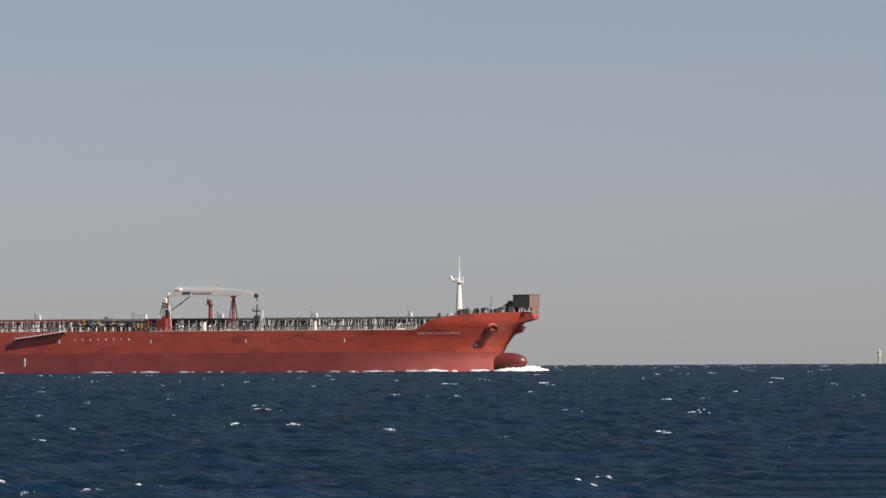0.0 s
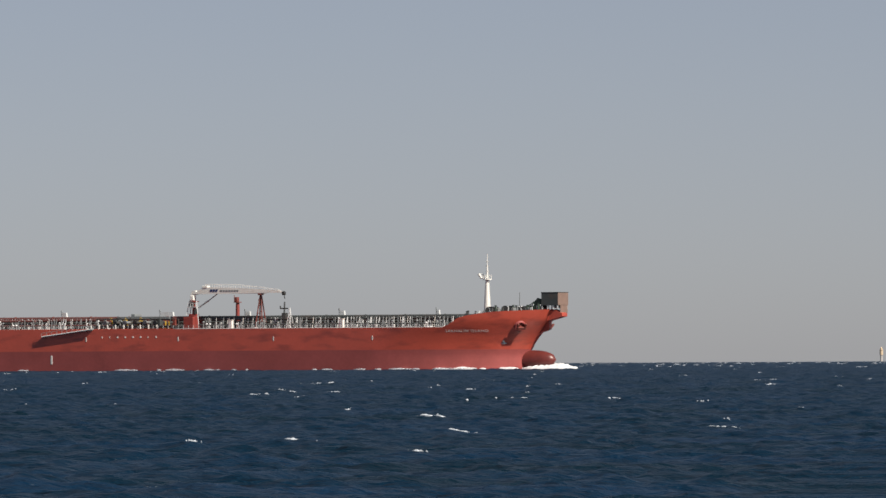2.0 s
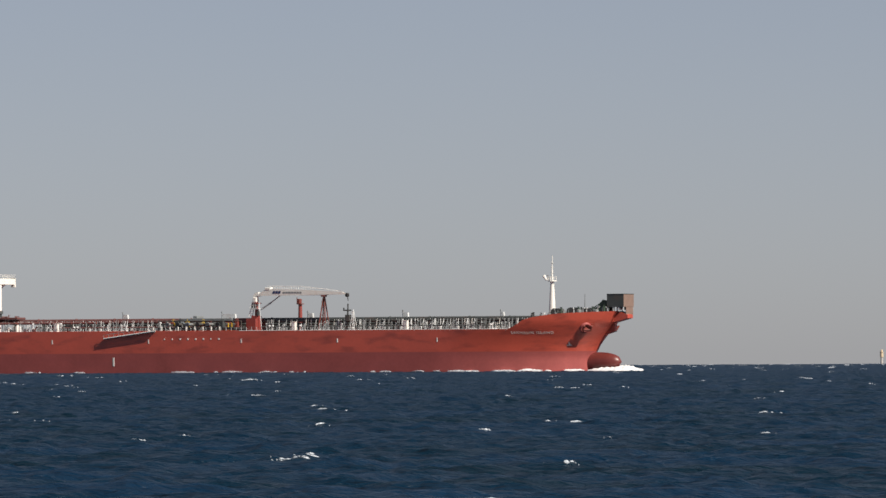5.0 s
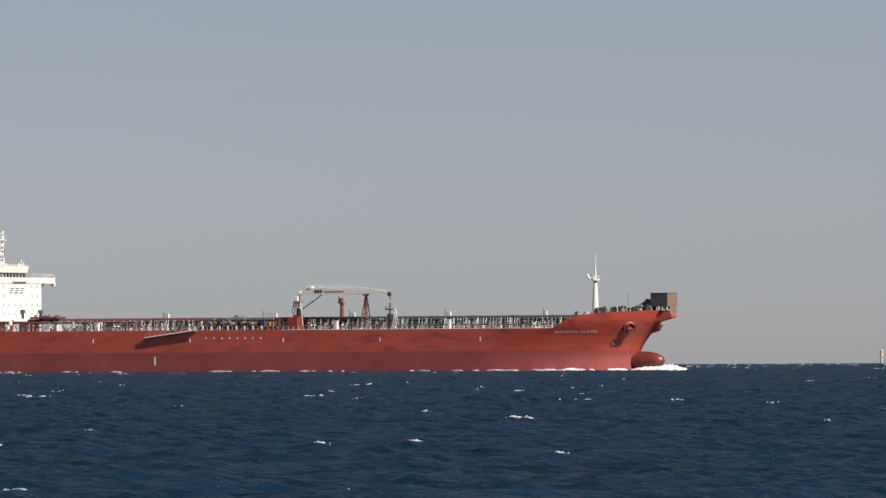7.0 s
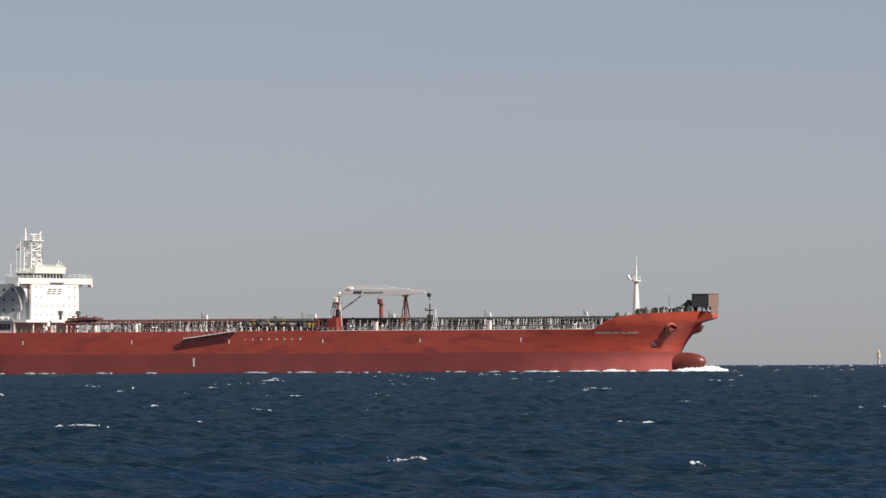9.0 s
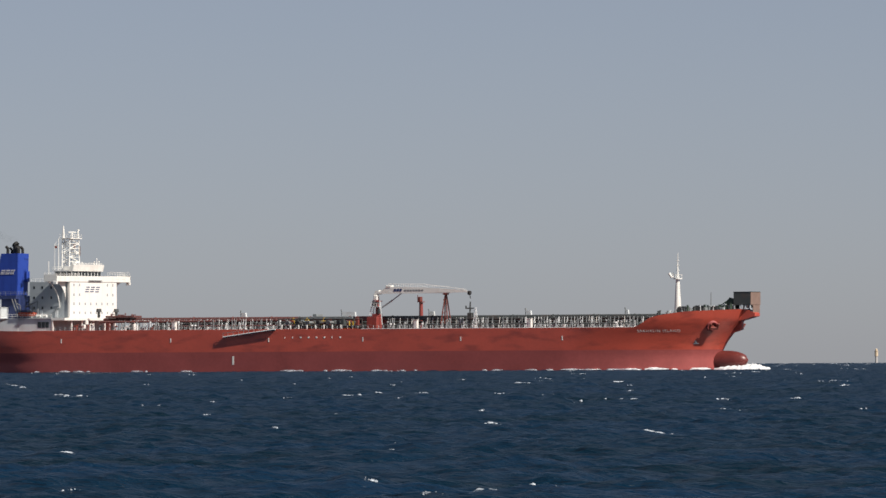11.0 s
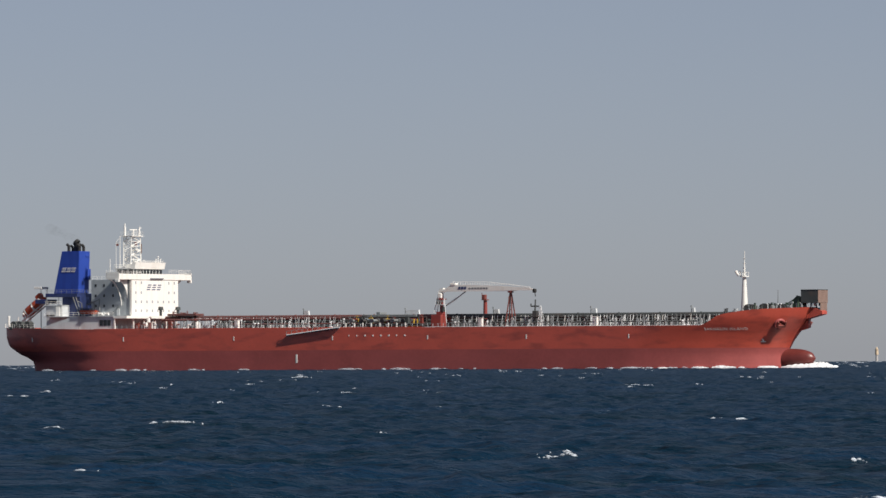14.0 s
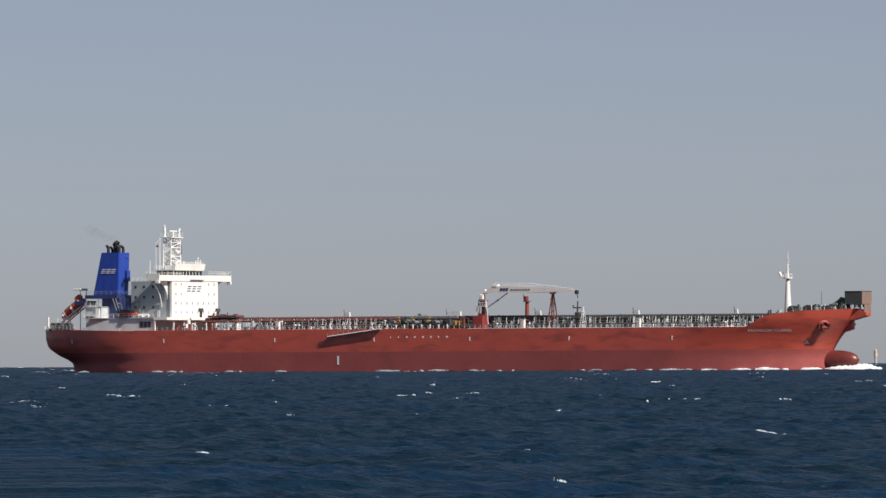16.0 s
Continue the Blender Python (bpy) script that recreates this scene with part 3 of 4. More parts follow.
rod(bm, (12.1, -0.8, 18.6), (12.1, -0.8, 18.8), 1.4, sides=14)
part("pedestal", bm, RED, crane)
bm = bmk()
box(bm, 11.3, 12.5, -1.8, -0.2, 18.9, 20.4, 0.2)
prism(bm, [(11.2, 20.4), (13.2, 20.6), (12.8, 21.7), (11.8, 21.5)], -1.4, -0.2)
# collar, working platform and hydraulic gear round the pedestal
bm2 = bmk()
box(bm2, 10.8, 13.4, -2.2, 0.6, 17.1, 17.25)
for x in (10.85, 11.7, 12.5, 13.3):
    rod(bm2, (x, -2.15, 17.25), (x, -2.15, 18.2), 0.05, sides=4)
rod(bm2, (10.85, -2.15, 18.2), (13.3, -2.15, 18.2), 0.05, sides=4)
part("work_platform", bm2, PALE, crane)
bm2 = bmk()
box(bm2, 11.2, 11.8, -2.0, -1.3, 17.3, 18.5, 0.06)
box(bm2, 12.6, 13.2, -1.9, -1.0, 15.3, 16.6, 0.06)
part("hydraulic_box", bm2, DARK, crane)
part("operator_cab", bm, WHITE, crane, "white cab with rusty edges")
bm = bmk()
for p, q in (((10.2, -1.8, 15.0), (11.2, -1.5, 19.2)), ((14.0, -1.5, 11.1), (13.2, -1.5, 18.8)), ((10.2, 0.4, 15.0), (11.0, 0.1, 19.2))):
    rod(bm, p, q, 0.12, sides=5)
for k in range(8):
    rod(bm, (10.4 + 0.1 * k, -1.75, 15.4 + 0.5 * k), (11.3, -1.2, 15.4 + 0.5 * k), 0.05, sides=4)
part("ladder", bm, PALE, crane)
bm = bmk()
for y in (-1.6, -0.1):
    prism(bm, [(12.0, 20.7), (15.2, 22.4), (17.5, 22.55), (26, 22.3), (38.2, 21.6), (39.2, 21.2), (39.0, 20.9), (34, 20.9), (24, 20.75), (16, 20.75)], y, y + 0.12)
box(bm, 16, 34, -1.5, 0, 20.75, 20.87)
box(bm, 15.6, 38, -1.5, 0, 21.2, 21.3)
part("boom", bm, WHITE, crane, "white box boom")
bm = bmk()
for k in range(26):
    s = 16.0 + 0.72 * k
    rod(bm, (s, -1.55, 22.35), (s, -1.55, 23.35 - 0.028 * k), 0.06, sides=4)
rod(bm, (15.8, -1.55, 23.35), (26.5, -1.55, 23.2), 0.06, sides=4)
rod(bm, (26.5, -1.55, 23.2), (39, -1.55, 21.7), 0.06, sides=4)
box(bm, 15.0, 16.6, -1.7, 0.1, 22.3, 23.0, 0.1)
part("boom_railing", bm, WHITE, crane)
bm = bmk()
rod(bm, (13.4, -0.8, 17.0), (16.6, -0.8, 18.9), 0.24)
rod(bm, (16.6, -0.8, 18.9), (19.4, -0.8, 20.8), 0.16)
part("lift_cylinder", bm, LIGHT, crane)
bm = bmk()
box(bm, 39.3, 40.3, -1.3, -0.3, 20.2, 21.3, 0.25)
rod(bm, (39.9, -0.8, 20.3), (40.1, -0.8, 19.2), 0.12)
part("hook_block", bm, SOOT, crane, "black hook block")
for k in range(3):
    bm = bmk()
    prism(bm, [(17.4 + 0.85 * k, 21.3), (18.05 + 0.85 * k, 21.3), (18.25 + 0.85 * k, 22.0), (17.6 + 0.85 * k, 22.0)], -1.66, -1.61)
    part("emblem_bar", bm, NAVY, crane)
bm = bmk()
for k in range(7):
    box(bm, 20.6 + 0.85 * k, 21.2 + 0.85 * k, -1.65, -1.61, 21.35, 21.75)
part("lettering_bar", bm, GREY, crane, "grey unreadable lettering")

# boom rest and red deck post
bm = bmk()
for y in (-2.2, 0.6):
    rod(bm, (31.6, y, 11.1), (32.6, -0.8, 20.6), 0.17, sides=6)
    rod(bm, (33.8, y, 11.1), (32.9, -0.8, 20.6), 0.17, sides=6)
for z in (13, 15, 17, 18.8):
    k = (z - 11.1) / 9.5
    rod(bm, (31.6 + 1.0 * k, -1.8, z), (33.8 - 0.9 * k, -1.8, z + 0.9), 0.08, sides=5)
box(bm, 32.2, 33.2, -1.7, 0.1, 20.3, 20.75, 0.05)
part("boom_rest", bm, REDBROWN, SHIP, "red-brown lattice boom rest").location = (1.85, -3.8, 0)
davit = new("deck_post")
davit.parent = SHIP
bm = bmk()
rod(bm, (22.4, 5, 11.1), (22.4, 5, 18.6), 0.62, 0.5, sides=12)
part("column", bm, RED, davit)
bm = bmk()
rod(bm, (22.4, 5, 18.4), (22.4, 5, 18.6), 1.1, sides=12)
box(bm, 21.6, 22.6, 4.3, 5.6, 18.6, 19.9, 0.1)
rod(bm, (21.4, 5, 19.5), (21.4, 5, 20.4), 0.1)
part("platform", bm, REDBROWN, davit)
bm = bmk()
rod(bm, (41.8, -5, 11.1), (42.1, -5, 18.4), 0.3, 0.2)
rod(bm, (40.7, -5, 16.6), (43.1, -5, 16.6), 0.18)
rod(bm, (40.8, -5, 16.6), (40.8, -5, 17.3), 0.2)
box(bm, 41.4, 42.8, -5.6, -4.4, 13.6, 15.4, 0.1)
part("derrick_post", bm, DARK, SHIP, "dark grey derrick post")
bm = bmk()
for x, y in ((43, -6), (44.4, -6), (43, -4), (44.4, -4)):
    rod(bm, (x, y, 11.1), (43.7, -5, 16.8), 0.1, sides=5)
for k in range(5):
    rod(bm, (43.0 + 0.08 * k, -5.9 + 0.1 * k, 12 + k), (44.4 - 0.1 * k, -5.9 + 0.1 * k, 12.4 + k), 0.07, sides=4)
part("lattice_post", bm, PALE, SHIP, "pale lattice post")

# ---- accommodation ladder slung along the side ----
ladder = tagged(new("accommodation_ladder"), "pale aluminium gangway slung along the hull side")
ladder.parent = SHIP
a, b = Vector((-8.6, -21.5, 11.2)), Vector((-24.4, -21.5, 9.2))
bm = bmk()
for y in (-21.72, -21.2):
    rod(bm, (a.x, y, a.z), (b.x, y, b.z), 0.16, sides=5)
for k in range(32):
    p = a.lerp(b, k / 31)
    box(bm, p.x - 0.12, p.x + 0.12, -21.72, -21.2, p.z - 0.03, p.z + 0.03)
part("treads", bm, PALE, ladder)
bm = bmk()
for k in range(11):
    p = a.lerp(b, k / 10)
    rod(bm, (p.x, -21.72, p.z), (p.x, -21.72, p.z + 1.0), 0.06, sides=4)
rod(bm, (a.x, -21.72, a.z + 1.0), (b.x, -21.72, b.z + 1.0), 0.06, sides=4)
part("ladder_rail", bm, GREY, ladder)
bm = bmk()
for s, z in ((-9.0, 11.1), (-23.8, 9.2)):
    box(bm, s - 0.2, s + 0.2, -21.7, -20.9, z - 0.25, z - 0.05)
part("sling_bracket", bm, GREY, ladder)

# ---- foremast and forecastle gear ----
mast = tagged(new("foremast"), "white tapered foremast with a signal platform")
mast.parent = SHIP
bm = bmk()
rod(bm, (101.0, 0, 13.6), (101.0, 0, 23.9), 1.05, 0.5, sides=14)
part("mast_tube", bm, WHITE, mast, smooth=False)
bm = bmk()
rod(bm, (101.0, 0, 23.9), (101.0, 0, 24.15), 1.25, sides=12)
for k in range(8):
    c, s = math.cos(k * math.pi / 4), math.sin(k * math.pi / 4)
    rod(bm, (101 + 1.2 * c, 1.2 * s, 24.1), (101 + 1.2 * c, 1.2 * s, 25.1), 0.05, sides=4)
for k in range(12):
    a0, a1 = k * math.pi / 6, (k + 1) * math.pi / 6
    rod(bm, (101 + 1.2 * math.cos(a0), 1.2 * math.sin(a0), 25.1), (101 + 1.2 * math.cos(a1), 1.2 * math.sin(a1), 25.1), 0.05, sides=4)
part("signal_platform", bm, WHITE, mast)
bm = bmk()
rod(bm, (101.0, 0, 24.1), (101.0, 0, 27.6), 0.3, 0.2)
rod(bm, (101.0, 0, 27.6), (101.1, 0, 30.9), 0.14, 0.08)
for z in (26.2, 27.6, 28.8):
    rod(bm, (100.6, 0, z), (101.5, 0, z), 0.1, sides=5)
part("topmast", bm, WHITE, mast)
bm = bmk()
rod(bm, (99.4, -0.3, 24.3), (98.7, -0.3, 25.5), 0.3, 0.42)
rod(bm, (99.9, 0.3, 24.2), (99.5, 0.3, 25.6), 0.18)
part("horn", bm, WHITE, mast, "white signal horn")
bm = bmk()
for k in range(16):
    rod(bm, (102.0 - 0.03 * k, -0.3, 14.2 + 0.6 * k), (102.0 - 0.03 * k, 0.3, 14.2 + 0.6 * k), 0.05, sides=4)
part("mast_ladder", bm, PALE, mast)

bm = bmk()
rod(bm, (110.6, 0, 14.2), (110.7, 0, 20.4), 0.16, 0.1)
part("jackstaff", bm, GREY, SHIP, "thin grey pole")


def windlass(s, y, k):
    w = new("windlass")
    w.parent = SHIP
    bm = bmk()
    rod(bm, (s, y - 2.2, 15.5 + 0.1 * k), (s, y + 2.2, 15.5 + 0.1 * k), 0.75, sides=14)
    for d in (-2.2, -0.7, 0.7, 2.2):
        rod(bm, (s, y + d - 0.1, 15.5 + 0.1 * k), (s, y + d + 0.1, 15.5 + 0.1 * k), 1.15, sides=16)
    part("drum", bm, DARK, w, "dark steel drum")
    bm = bmk()
    box(bm, s - 1.6, s + 1.6, y - 2.6, y + 2.6, 14.0, 14.7 + 0.1 * k, 0.1)
    box(bm, s + 0.9, s + 1.9, y - 0.8, y + 0.8, 14.7, 16.3, 0.15)
    part("bed", bm, GREY, w)


for k, (s, y) in enumerate(((105, -5), (105, 5), (109.5, -4.5), (109.5, 4.5), (114, -3.5))):
    windlass(s, y, k % 3)
rv = random.Random(9)
small = []
for k in range(6):
    bm = bmk()
    h = rv.uniform(1.3, 2.3)
    if k % 2:
        rod(bm, (0, 0, 0), (0, 0, h), 0.28, 0.22)
        rod(bm, (0, 0, h), (0, 0, h + 0.1), 0.4)
    else:
        rod(bm, (0, 0, 0), (0, 0, h), 0.1)
        rod(bm, (0, 0, h), (0.5, 0, h + 0.25), 0.14)
        box(bm, -0.3, 0.3, -0.3, 0.3, 0, 0.7, 0.05)
    small.append(finish("deck_fitting", bm, (PALE, GREY, DARK, GREEN, GREY, DARK)[k]))
for k in range(80):
    s = rv.uniform(100.5, 118.5)
    b = breadth(s, 14) - 1.2
    ob = new("deck_fitting", small[rv.randrange(6)])
    ob.parent = SHIP
    ob.matrix_basis = pose(s, -rv.uniform(-0.6, 0.95) * b, sheer(s) - 1.0 + rv.uniform(0, 0.5), 0, 0, rv.uniform(0, 360))
gear = tagged(new("hose_winch"), "dark green hose winch beside the bow housing")
gear.parent = SHIP
bm = bmk()
rod(bm, (117.0, -2.2, 17.3), (117.0, 2.2, 17.3), 1.15, sides=16)
box(bm, 116.0, 118.2, -2.4, 2.4, 14.6, 16.2, 0.1)
part("winch_drum", bm, GREEN, gear)
bm = bmk()
prism(bm, [(113.8, 14.8), (117.6, 14.8), (118.4, 18.6), (117.2, 18.9), (115.6, 17.0), (113.8, 16.4)], -2.7, -2.4)
rod(bm, (113.6, -2.6, 16.2), (117.6, -2.6, 18.7), 0.14, sides=5)
part("winch_frame", bm, GREEN, gear)

# ---- deckhouse ----
deckhouse = tagged(new("deckhouse"), "white five-storey accommodation block with bridge wings")
deckhouse.parent = SHIP
bm = bmk()
box(bm, -76.9, -76.2, -13.5, 13.5, 14.8, 25.6, 0.05)
part("tower_block", bm, WHITE, deckhouse)
# side walls behind the white front, their weaker light put into a greyer colour
bm = bmk()
box(bm, -89.0, -76.9, -13.2, 13.2, 14.8, 24.8, 0.05)
part("engine_casing", bm, LIGHT, deckhouse, "white after block toned grey for the grazing light on its sides")
bm = bmk()
box(bm, -90.0, -82.4, -18.0, 18.0, 11.0, 14.6, 0.05)
box(bm, -82.4, -79.6, -18.0, -17.8, 11.0, 14.6)
box(bm, -82.4, -79.6, 17.8, 18.0, 11.0, 14.6)
box(bm, -104.0, -90.0, -10.0, 10.0, 11.0, 14.6, 0.05)
box(bm, -90.2, -79.3, -18.4, 18.4, 14.6, 14.8)
box(bm, -104.2, -90.2, -13.0, 13.0, 14.6, 14.8)
part("lower_storey", bm, PALE, deckhouse, "pale grey lower storey")
bm = bmk()
box(bm, -79.4, -75.2, -18.3, 18.3, 14.1, 14.8)
box(bm, -79.35, -78.95, -18.2, -17.7, 11.0, 14.6)
for y in (-12.5, -6.5, 0, 6.5, 12.5):
    box(bm, -76.4, -76.1, y - 0.2, y + 0.2, 11.0, 14.6)
part("front_gallery", bm, WHITE, deckhouse)
bm = bmk()
box(bm, 0, 1.05, -0.08, 0.03, 0, 1.6, 0.02)
me_big = finish("side_opening", bm, GLASS)
repeat("side_opening", me_big, deckhouse, [(s, -18.0, 12.1) for s in (-82.6, -81.4, -83.8)])
bm = bmk()
box(bm, -0.03, 0.06, -0.3, 0.3, -0.36, 0.36, 0.02)
me_win = finish("window", bm, PANE)
repeat("window", me_win, deckhouse, [(-76.2, -11.2 + 3.2 * c, z) for c in range(8) for z in (16.2, 18.7, 21.2, 23.9) if not (z > 20 and c in (2, 3, 4, 5))])
bm = bmk()
box(bm, -0.27, 0.27, -0.06, 0.03, -0.36, 0.36, 0.02)
me_win2 = finish("window", bm, GLASS)
repeat("window", me_win2, deckhouse, [(-82.2, -13.2, z) for z in (17.6, 20.4, 23.2)])
repeat("window", me_win2, deckhouse, [(s, -13.2, z) for s in (-85.0, -87.6) for z in (17.6, 20.4, 23.2)])
# bridge wings with curved brackets
bm = bmk()
box(bm, -80.0, -76.0, -21.2, 21.2, 24.75, 25.6, 0.04)
box(bm, -76.2, -76.0, -21.2, 21.2, 25.6, 26.35)
box(bm, -80.0, -79.8, -21.2, -13.5, 25.6, 26.5)
box(bm, -80.0, -79.8, 13.5, 21.2, 25.6, 26.5)
box(bm, -80.0, -76.0, -21.2, -21.0, 25.6, 26.7)
box(bm, -80.0, -76.0, 21.0, 21.2, 25.6, 26.7)
part("bridge_wing", bm, WHITE, deckhouse)
# after rib: a deep thin curve; forward gusset: a shallower plate
for sd in (-1, 1):
    for name, x0, x1, reach, depth, web in (("wing_rib", -79.6, -79.42, 7.5, 7.3, 0.2), ("wing_gusset", -77.75, -77.55, 6.0, 5.1, None)):
        arc = []
        for k in range(13):
            a = math.pi / 2 * k / 12
            arc.append((13.45 + reach * (1 - math.sin(a)), 24.8 - depth * (1 - math.cos(a)) ** 0.85))
        back = [(y - web, z + web) for y, z in arc[::-1]] if web else [(13.45, 24.8)]
        pts = arc + back
        bm = bmk()
        p = [bm.verts.new((x0, sd * y, z)) for y, z in pts]
        q = [bm.verts.new((x1, sd * y, z)) for y, z in pts]
        if web:
            n = len(pts)
            for k in range(12):
                bm.faces.new((p[k], p[k + 1], p[n - 2 - k], p[n - 1 - k]))
                bm.faces.new((q[k], q[n - 1 - k], q[n - 2 - k], q[k + 1]))
        else:
            bm.faces.new(p)
            bm.faces.new(q[::-1])
        for k in range(len(pts)):
            j = (k + 1) % len(pts)
            bm.faces.new((p[k], p[j], q[j], q[k]))
        part(name, bm, WHITE, deckhouse)
for sd in (-1, 1):
    bm = bmk()
    box(bm, -77.2, -76.0, sd * 21.0 - 0.35, sd * 21.0 + 0.35, 24.0, 24.8, 0.05)
    part("wing_lamp_box", bm, WHITE, deckhouse)
# doors, stairs and pipes on the starboard side of the block
for x, z in ((-80.6, 14.9), (-85.4, 14.9)):
    bm = bmk()
    box(bm, x - 0.45, x + 0.45, -13.32, -13.15, z, z + 2.0, 0.03)
    part("side_door", bm, PALE, deckhouse)
for a, b in (((-82.4, -13.9, 14.8), (-79.6, -13.9, 17.8)), ((-82.4, -14.6, 14.8), (-79.6, -14.6, 17.8))):
    bm = bmk()
    rod(bm, a, b, 0.1, sides=5)
    rod(bm, b, (b[0], b[1], 14.8), 0.06, sides=5)
    rod(bm, (b[0], b[1], 17.7), (b[0], -13.2, 17.7), 0.06, sides=5)
    part("stair_rail", bm, GREY, deckhouse)
# wheelhouse
bm = bmk()
box(bm, -84.4, -77.9, -8.6, 8.6, 25.6, 26.3)
box(bm, -84.0, -78.4, -8.3, 8.3, 26.3, 27.75)
prism(bm, [(-79.2, 27.75), (-77.9, 27.75), (-77.5, 29.6), (-78.6, 29.6)], -8.7, 8.7)
box(bm, -84.6, -79.2, -8.4, 8.4, 27.75, 28.0)
box(bm, -83.6, -79.2, -3.4, 3.4, 28.0, 29.2)
part("wheelhouse", bm, WHITE, deckhouse)
bm = bmk()
box(bm, -0.06, 0.06, -0.74, 0.74, 0, 1.2, 0.02)
me_bw = finish("bridge_window", bm, GLASS)
repeat("bridge_window", me_bw, deckhouse, [(-78.38, -7.35 + 1.84 * k, 26.42) for k in range(9)])
turn = Matrix.Rotation(math.pi / 2, 4, 'Z')
repeat("bridge_window", me_bw, deckhouse, [Matrix.Translation((-79.3 - 1.75 * k, -8.3, 26.42)) @ turn for k in range(3)])


def rail(parent, pts, h=1.05, step=1.4, mat=WHITE, name="railing"):
    bm = bmk()
    for p, q in zip(pts, pts[1:]):
        p, q = Vector(p), Vector(q)
        k = max(1, int((q - p).length / step))
        for i in range(k + 1):
            c = p.lerp(q, i / k)
            rod(bm, c, c + Vector((0, 0, h)), 0.04, sides=4)
        for d in (0.5 * h, h):
            rod(bm, p + Vector((0, 0, d)), q + Vector((0, 0, d)), 0.033, sides=4)
    part(name, bm, mat, parent)


rail(deckhouse, [(-80, -21, 26.6), (-76.1, -21, 26.35), (-76.1, -8, 26.35)], 0.7)
rail(deckhouse, [(-76.1, 8, 26.6), (-76.1, 21, 26.6), (-80, 21, 26.6)], 0.9)
rail(deckhouse, [(-84.5, 8.3, 28.0), (-84.5, -8.3, 28.0), (-79.3, -8.3, 28.0)], 1.0)
rail(deckhouse, [(-78.2, -8.0, 29.6), (-78.2, 8.4, 29.6)], 0.45)
rail(deckhouse, [(-88.8, -12.7, 24.7), (-80.4, -12.7, 24.7)], 1.0)
rail(deckhouse, [(-104, -12.8, 14.8), (-90.2, -12.8, 14.8), (-90.0, -18.2, 14.8), (-79.5, -18.2, 14.8)], 1.05)
for y, h in ((-6.5, 0.6), (-2.8, 0.5), (4.3, 0.8), (5.6, 1.6), (6.9, 0.9)):
    bm = bmk()
    rod(bm, (-78.2, y, 29.5), (-78.2, y, 29.5 + h), 0.12)
    rod(bm, (-78.2, y, 29.5 + h), (-78.2, y, 29.75 + h), 0.24, 0.16)
    part("antenna", bm, WHITE, deckhouse)
for k in range(3):
    bm = bmk()
    for z0, z1 in ((21.95, 22.2), (22.6, 22.82), (23.2, 23.45)):
        y = -4.9 + 2.9 * k
        pts = [(y + 0.55 * (z0 - 22), z0), (y + 2.0 + 0.55 * (z0 - 22), z0), (y + 2.0 + 0.55 * (z1 - 22), z1), (y + 0.55 * (z1 - 22), z1)]
        a = [bm.verts.new((-76.25, yy, zz)) for yy, zz in pts]
        b = [bm.verts.new((-76.12, yy, zz)) for yy, zz in pts]
        bm.faces.new(b)
        for i in range(4):
            bm.faces.new((a[i], a[(i + 1) % 4], b[(i + 1) % 4], b[i]))
    part("emblem_bar", bm, NAVY, deckhouse, "dark blue emblem")
bm = bmk()
box(bm, -76.15, -75.6, -3.2, 4.2, 25.0, 25.25, 0.03)
part("canopy", bm, GREY, deckhouse)
bm = bmk()
box(bm, -93.0, -89.0, -5.0, 5.0, 14.8, 18.4, 0.05)
part("engine_skylight", bm, LIGHT, deckhouse, "light grey engine room trunk")
# boats, davits and machinery on the starboard boat deck
CARRIED = []      # boats and rafts that ride on the ship
rescue = tagged(new("rescue_boat"), "small orange rescue boat on the boat deck", "boat")
bm = bmk()
prism(bm, [(-2.6, 1.1), (-2.0, 0.5), (2.0, 0.5), (2.6, 1.2), (2.2, 1.6), (-2.3, 1.6)], -0.8, 0.8)
part("boat_hull", bm, ORANGE, rescue)
bm = bmk()
box(bm, 0.2, 1.0, -0.3, 0.3, 1.6, 2.2, 0.06)
part("console", bm, GREY, rescue)
for x in (-1.5, 1.5):
    bm = bmk()
    box(bm, x - 0.15, x + 0.15, -0.7, 0.7, 0.0, 0.6, 0.03)
    part("chock", bm, GREY, rescue)
CARRIED.append((rescue, pose(-88.0, -16.4, 14.8)))
bm = bmk()
for s in (-91, -87):
    rod(bm, (s, -14.6, 14.8), (s, -15.2, 18.4), 0.16)
    rod(bm, (s, -15.2, 18.4), (s, -17.2, 18.9), 0.14)
rod(bm, (-84.8, -16.2, 14.8), (-84.8, -16.2, 19.6), 0.2)
rod(bm, (-84.8, -16.2, 19.4), (-88.8, -16.2, 17.8), 0.15)
part("davit", bm, GREY, deckhouse)
for s in (-84.0, -82.0):
    raft = tagged(new("liferaft_canister"), "white drum-shaped liferaft canister on a cradle", "liferaft", "liferafts on the boat deck")
    bm = bmk()
    rod(bm, (-0.6, 0, 0.55), (0.6, 0, 0.55), 0.36, sides=14)
    part("canister", bm, WHITE, raft)
    for x in (-0.35, 0.35):
        bm = bmk()
        box(bm, x - 0.06, x + 0.06, -0.35, 0.35, 0, 0.3)
        part("chock", bm, GREY, raft)
    CARRIED.append((raft, pose(s, -17.2, 14.8)))

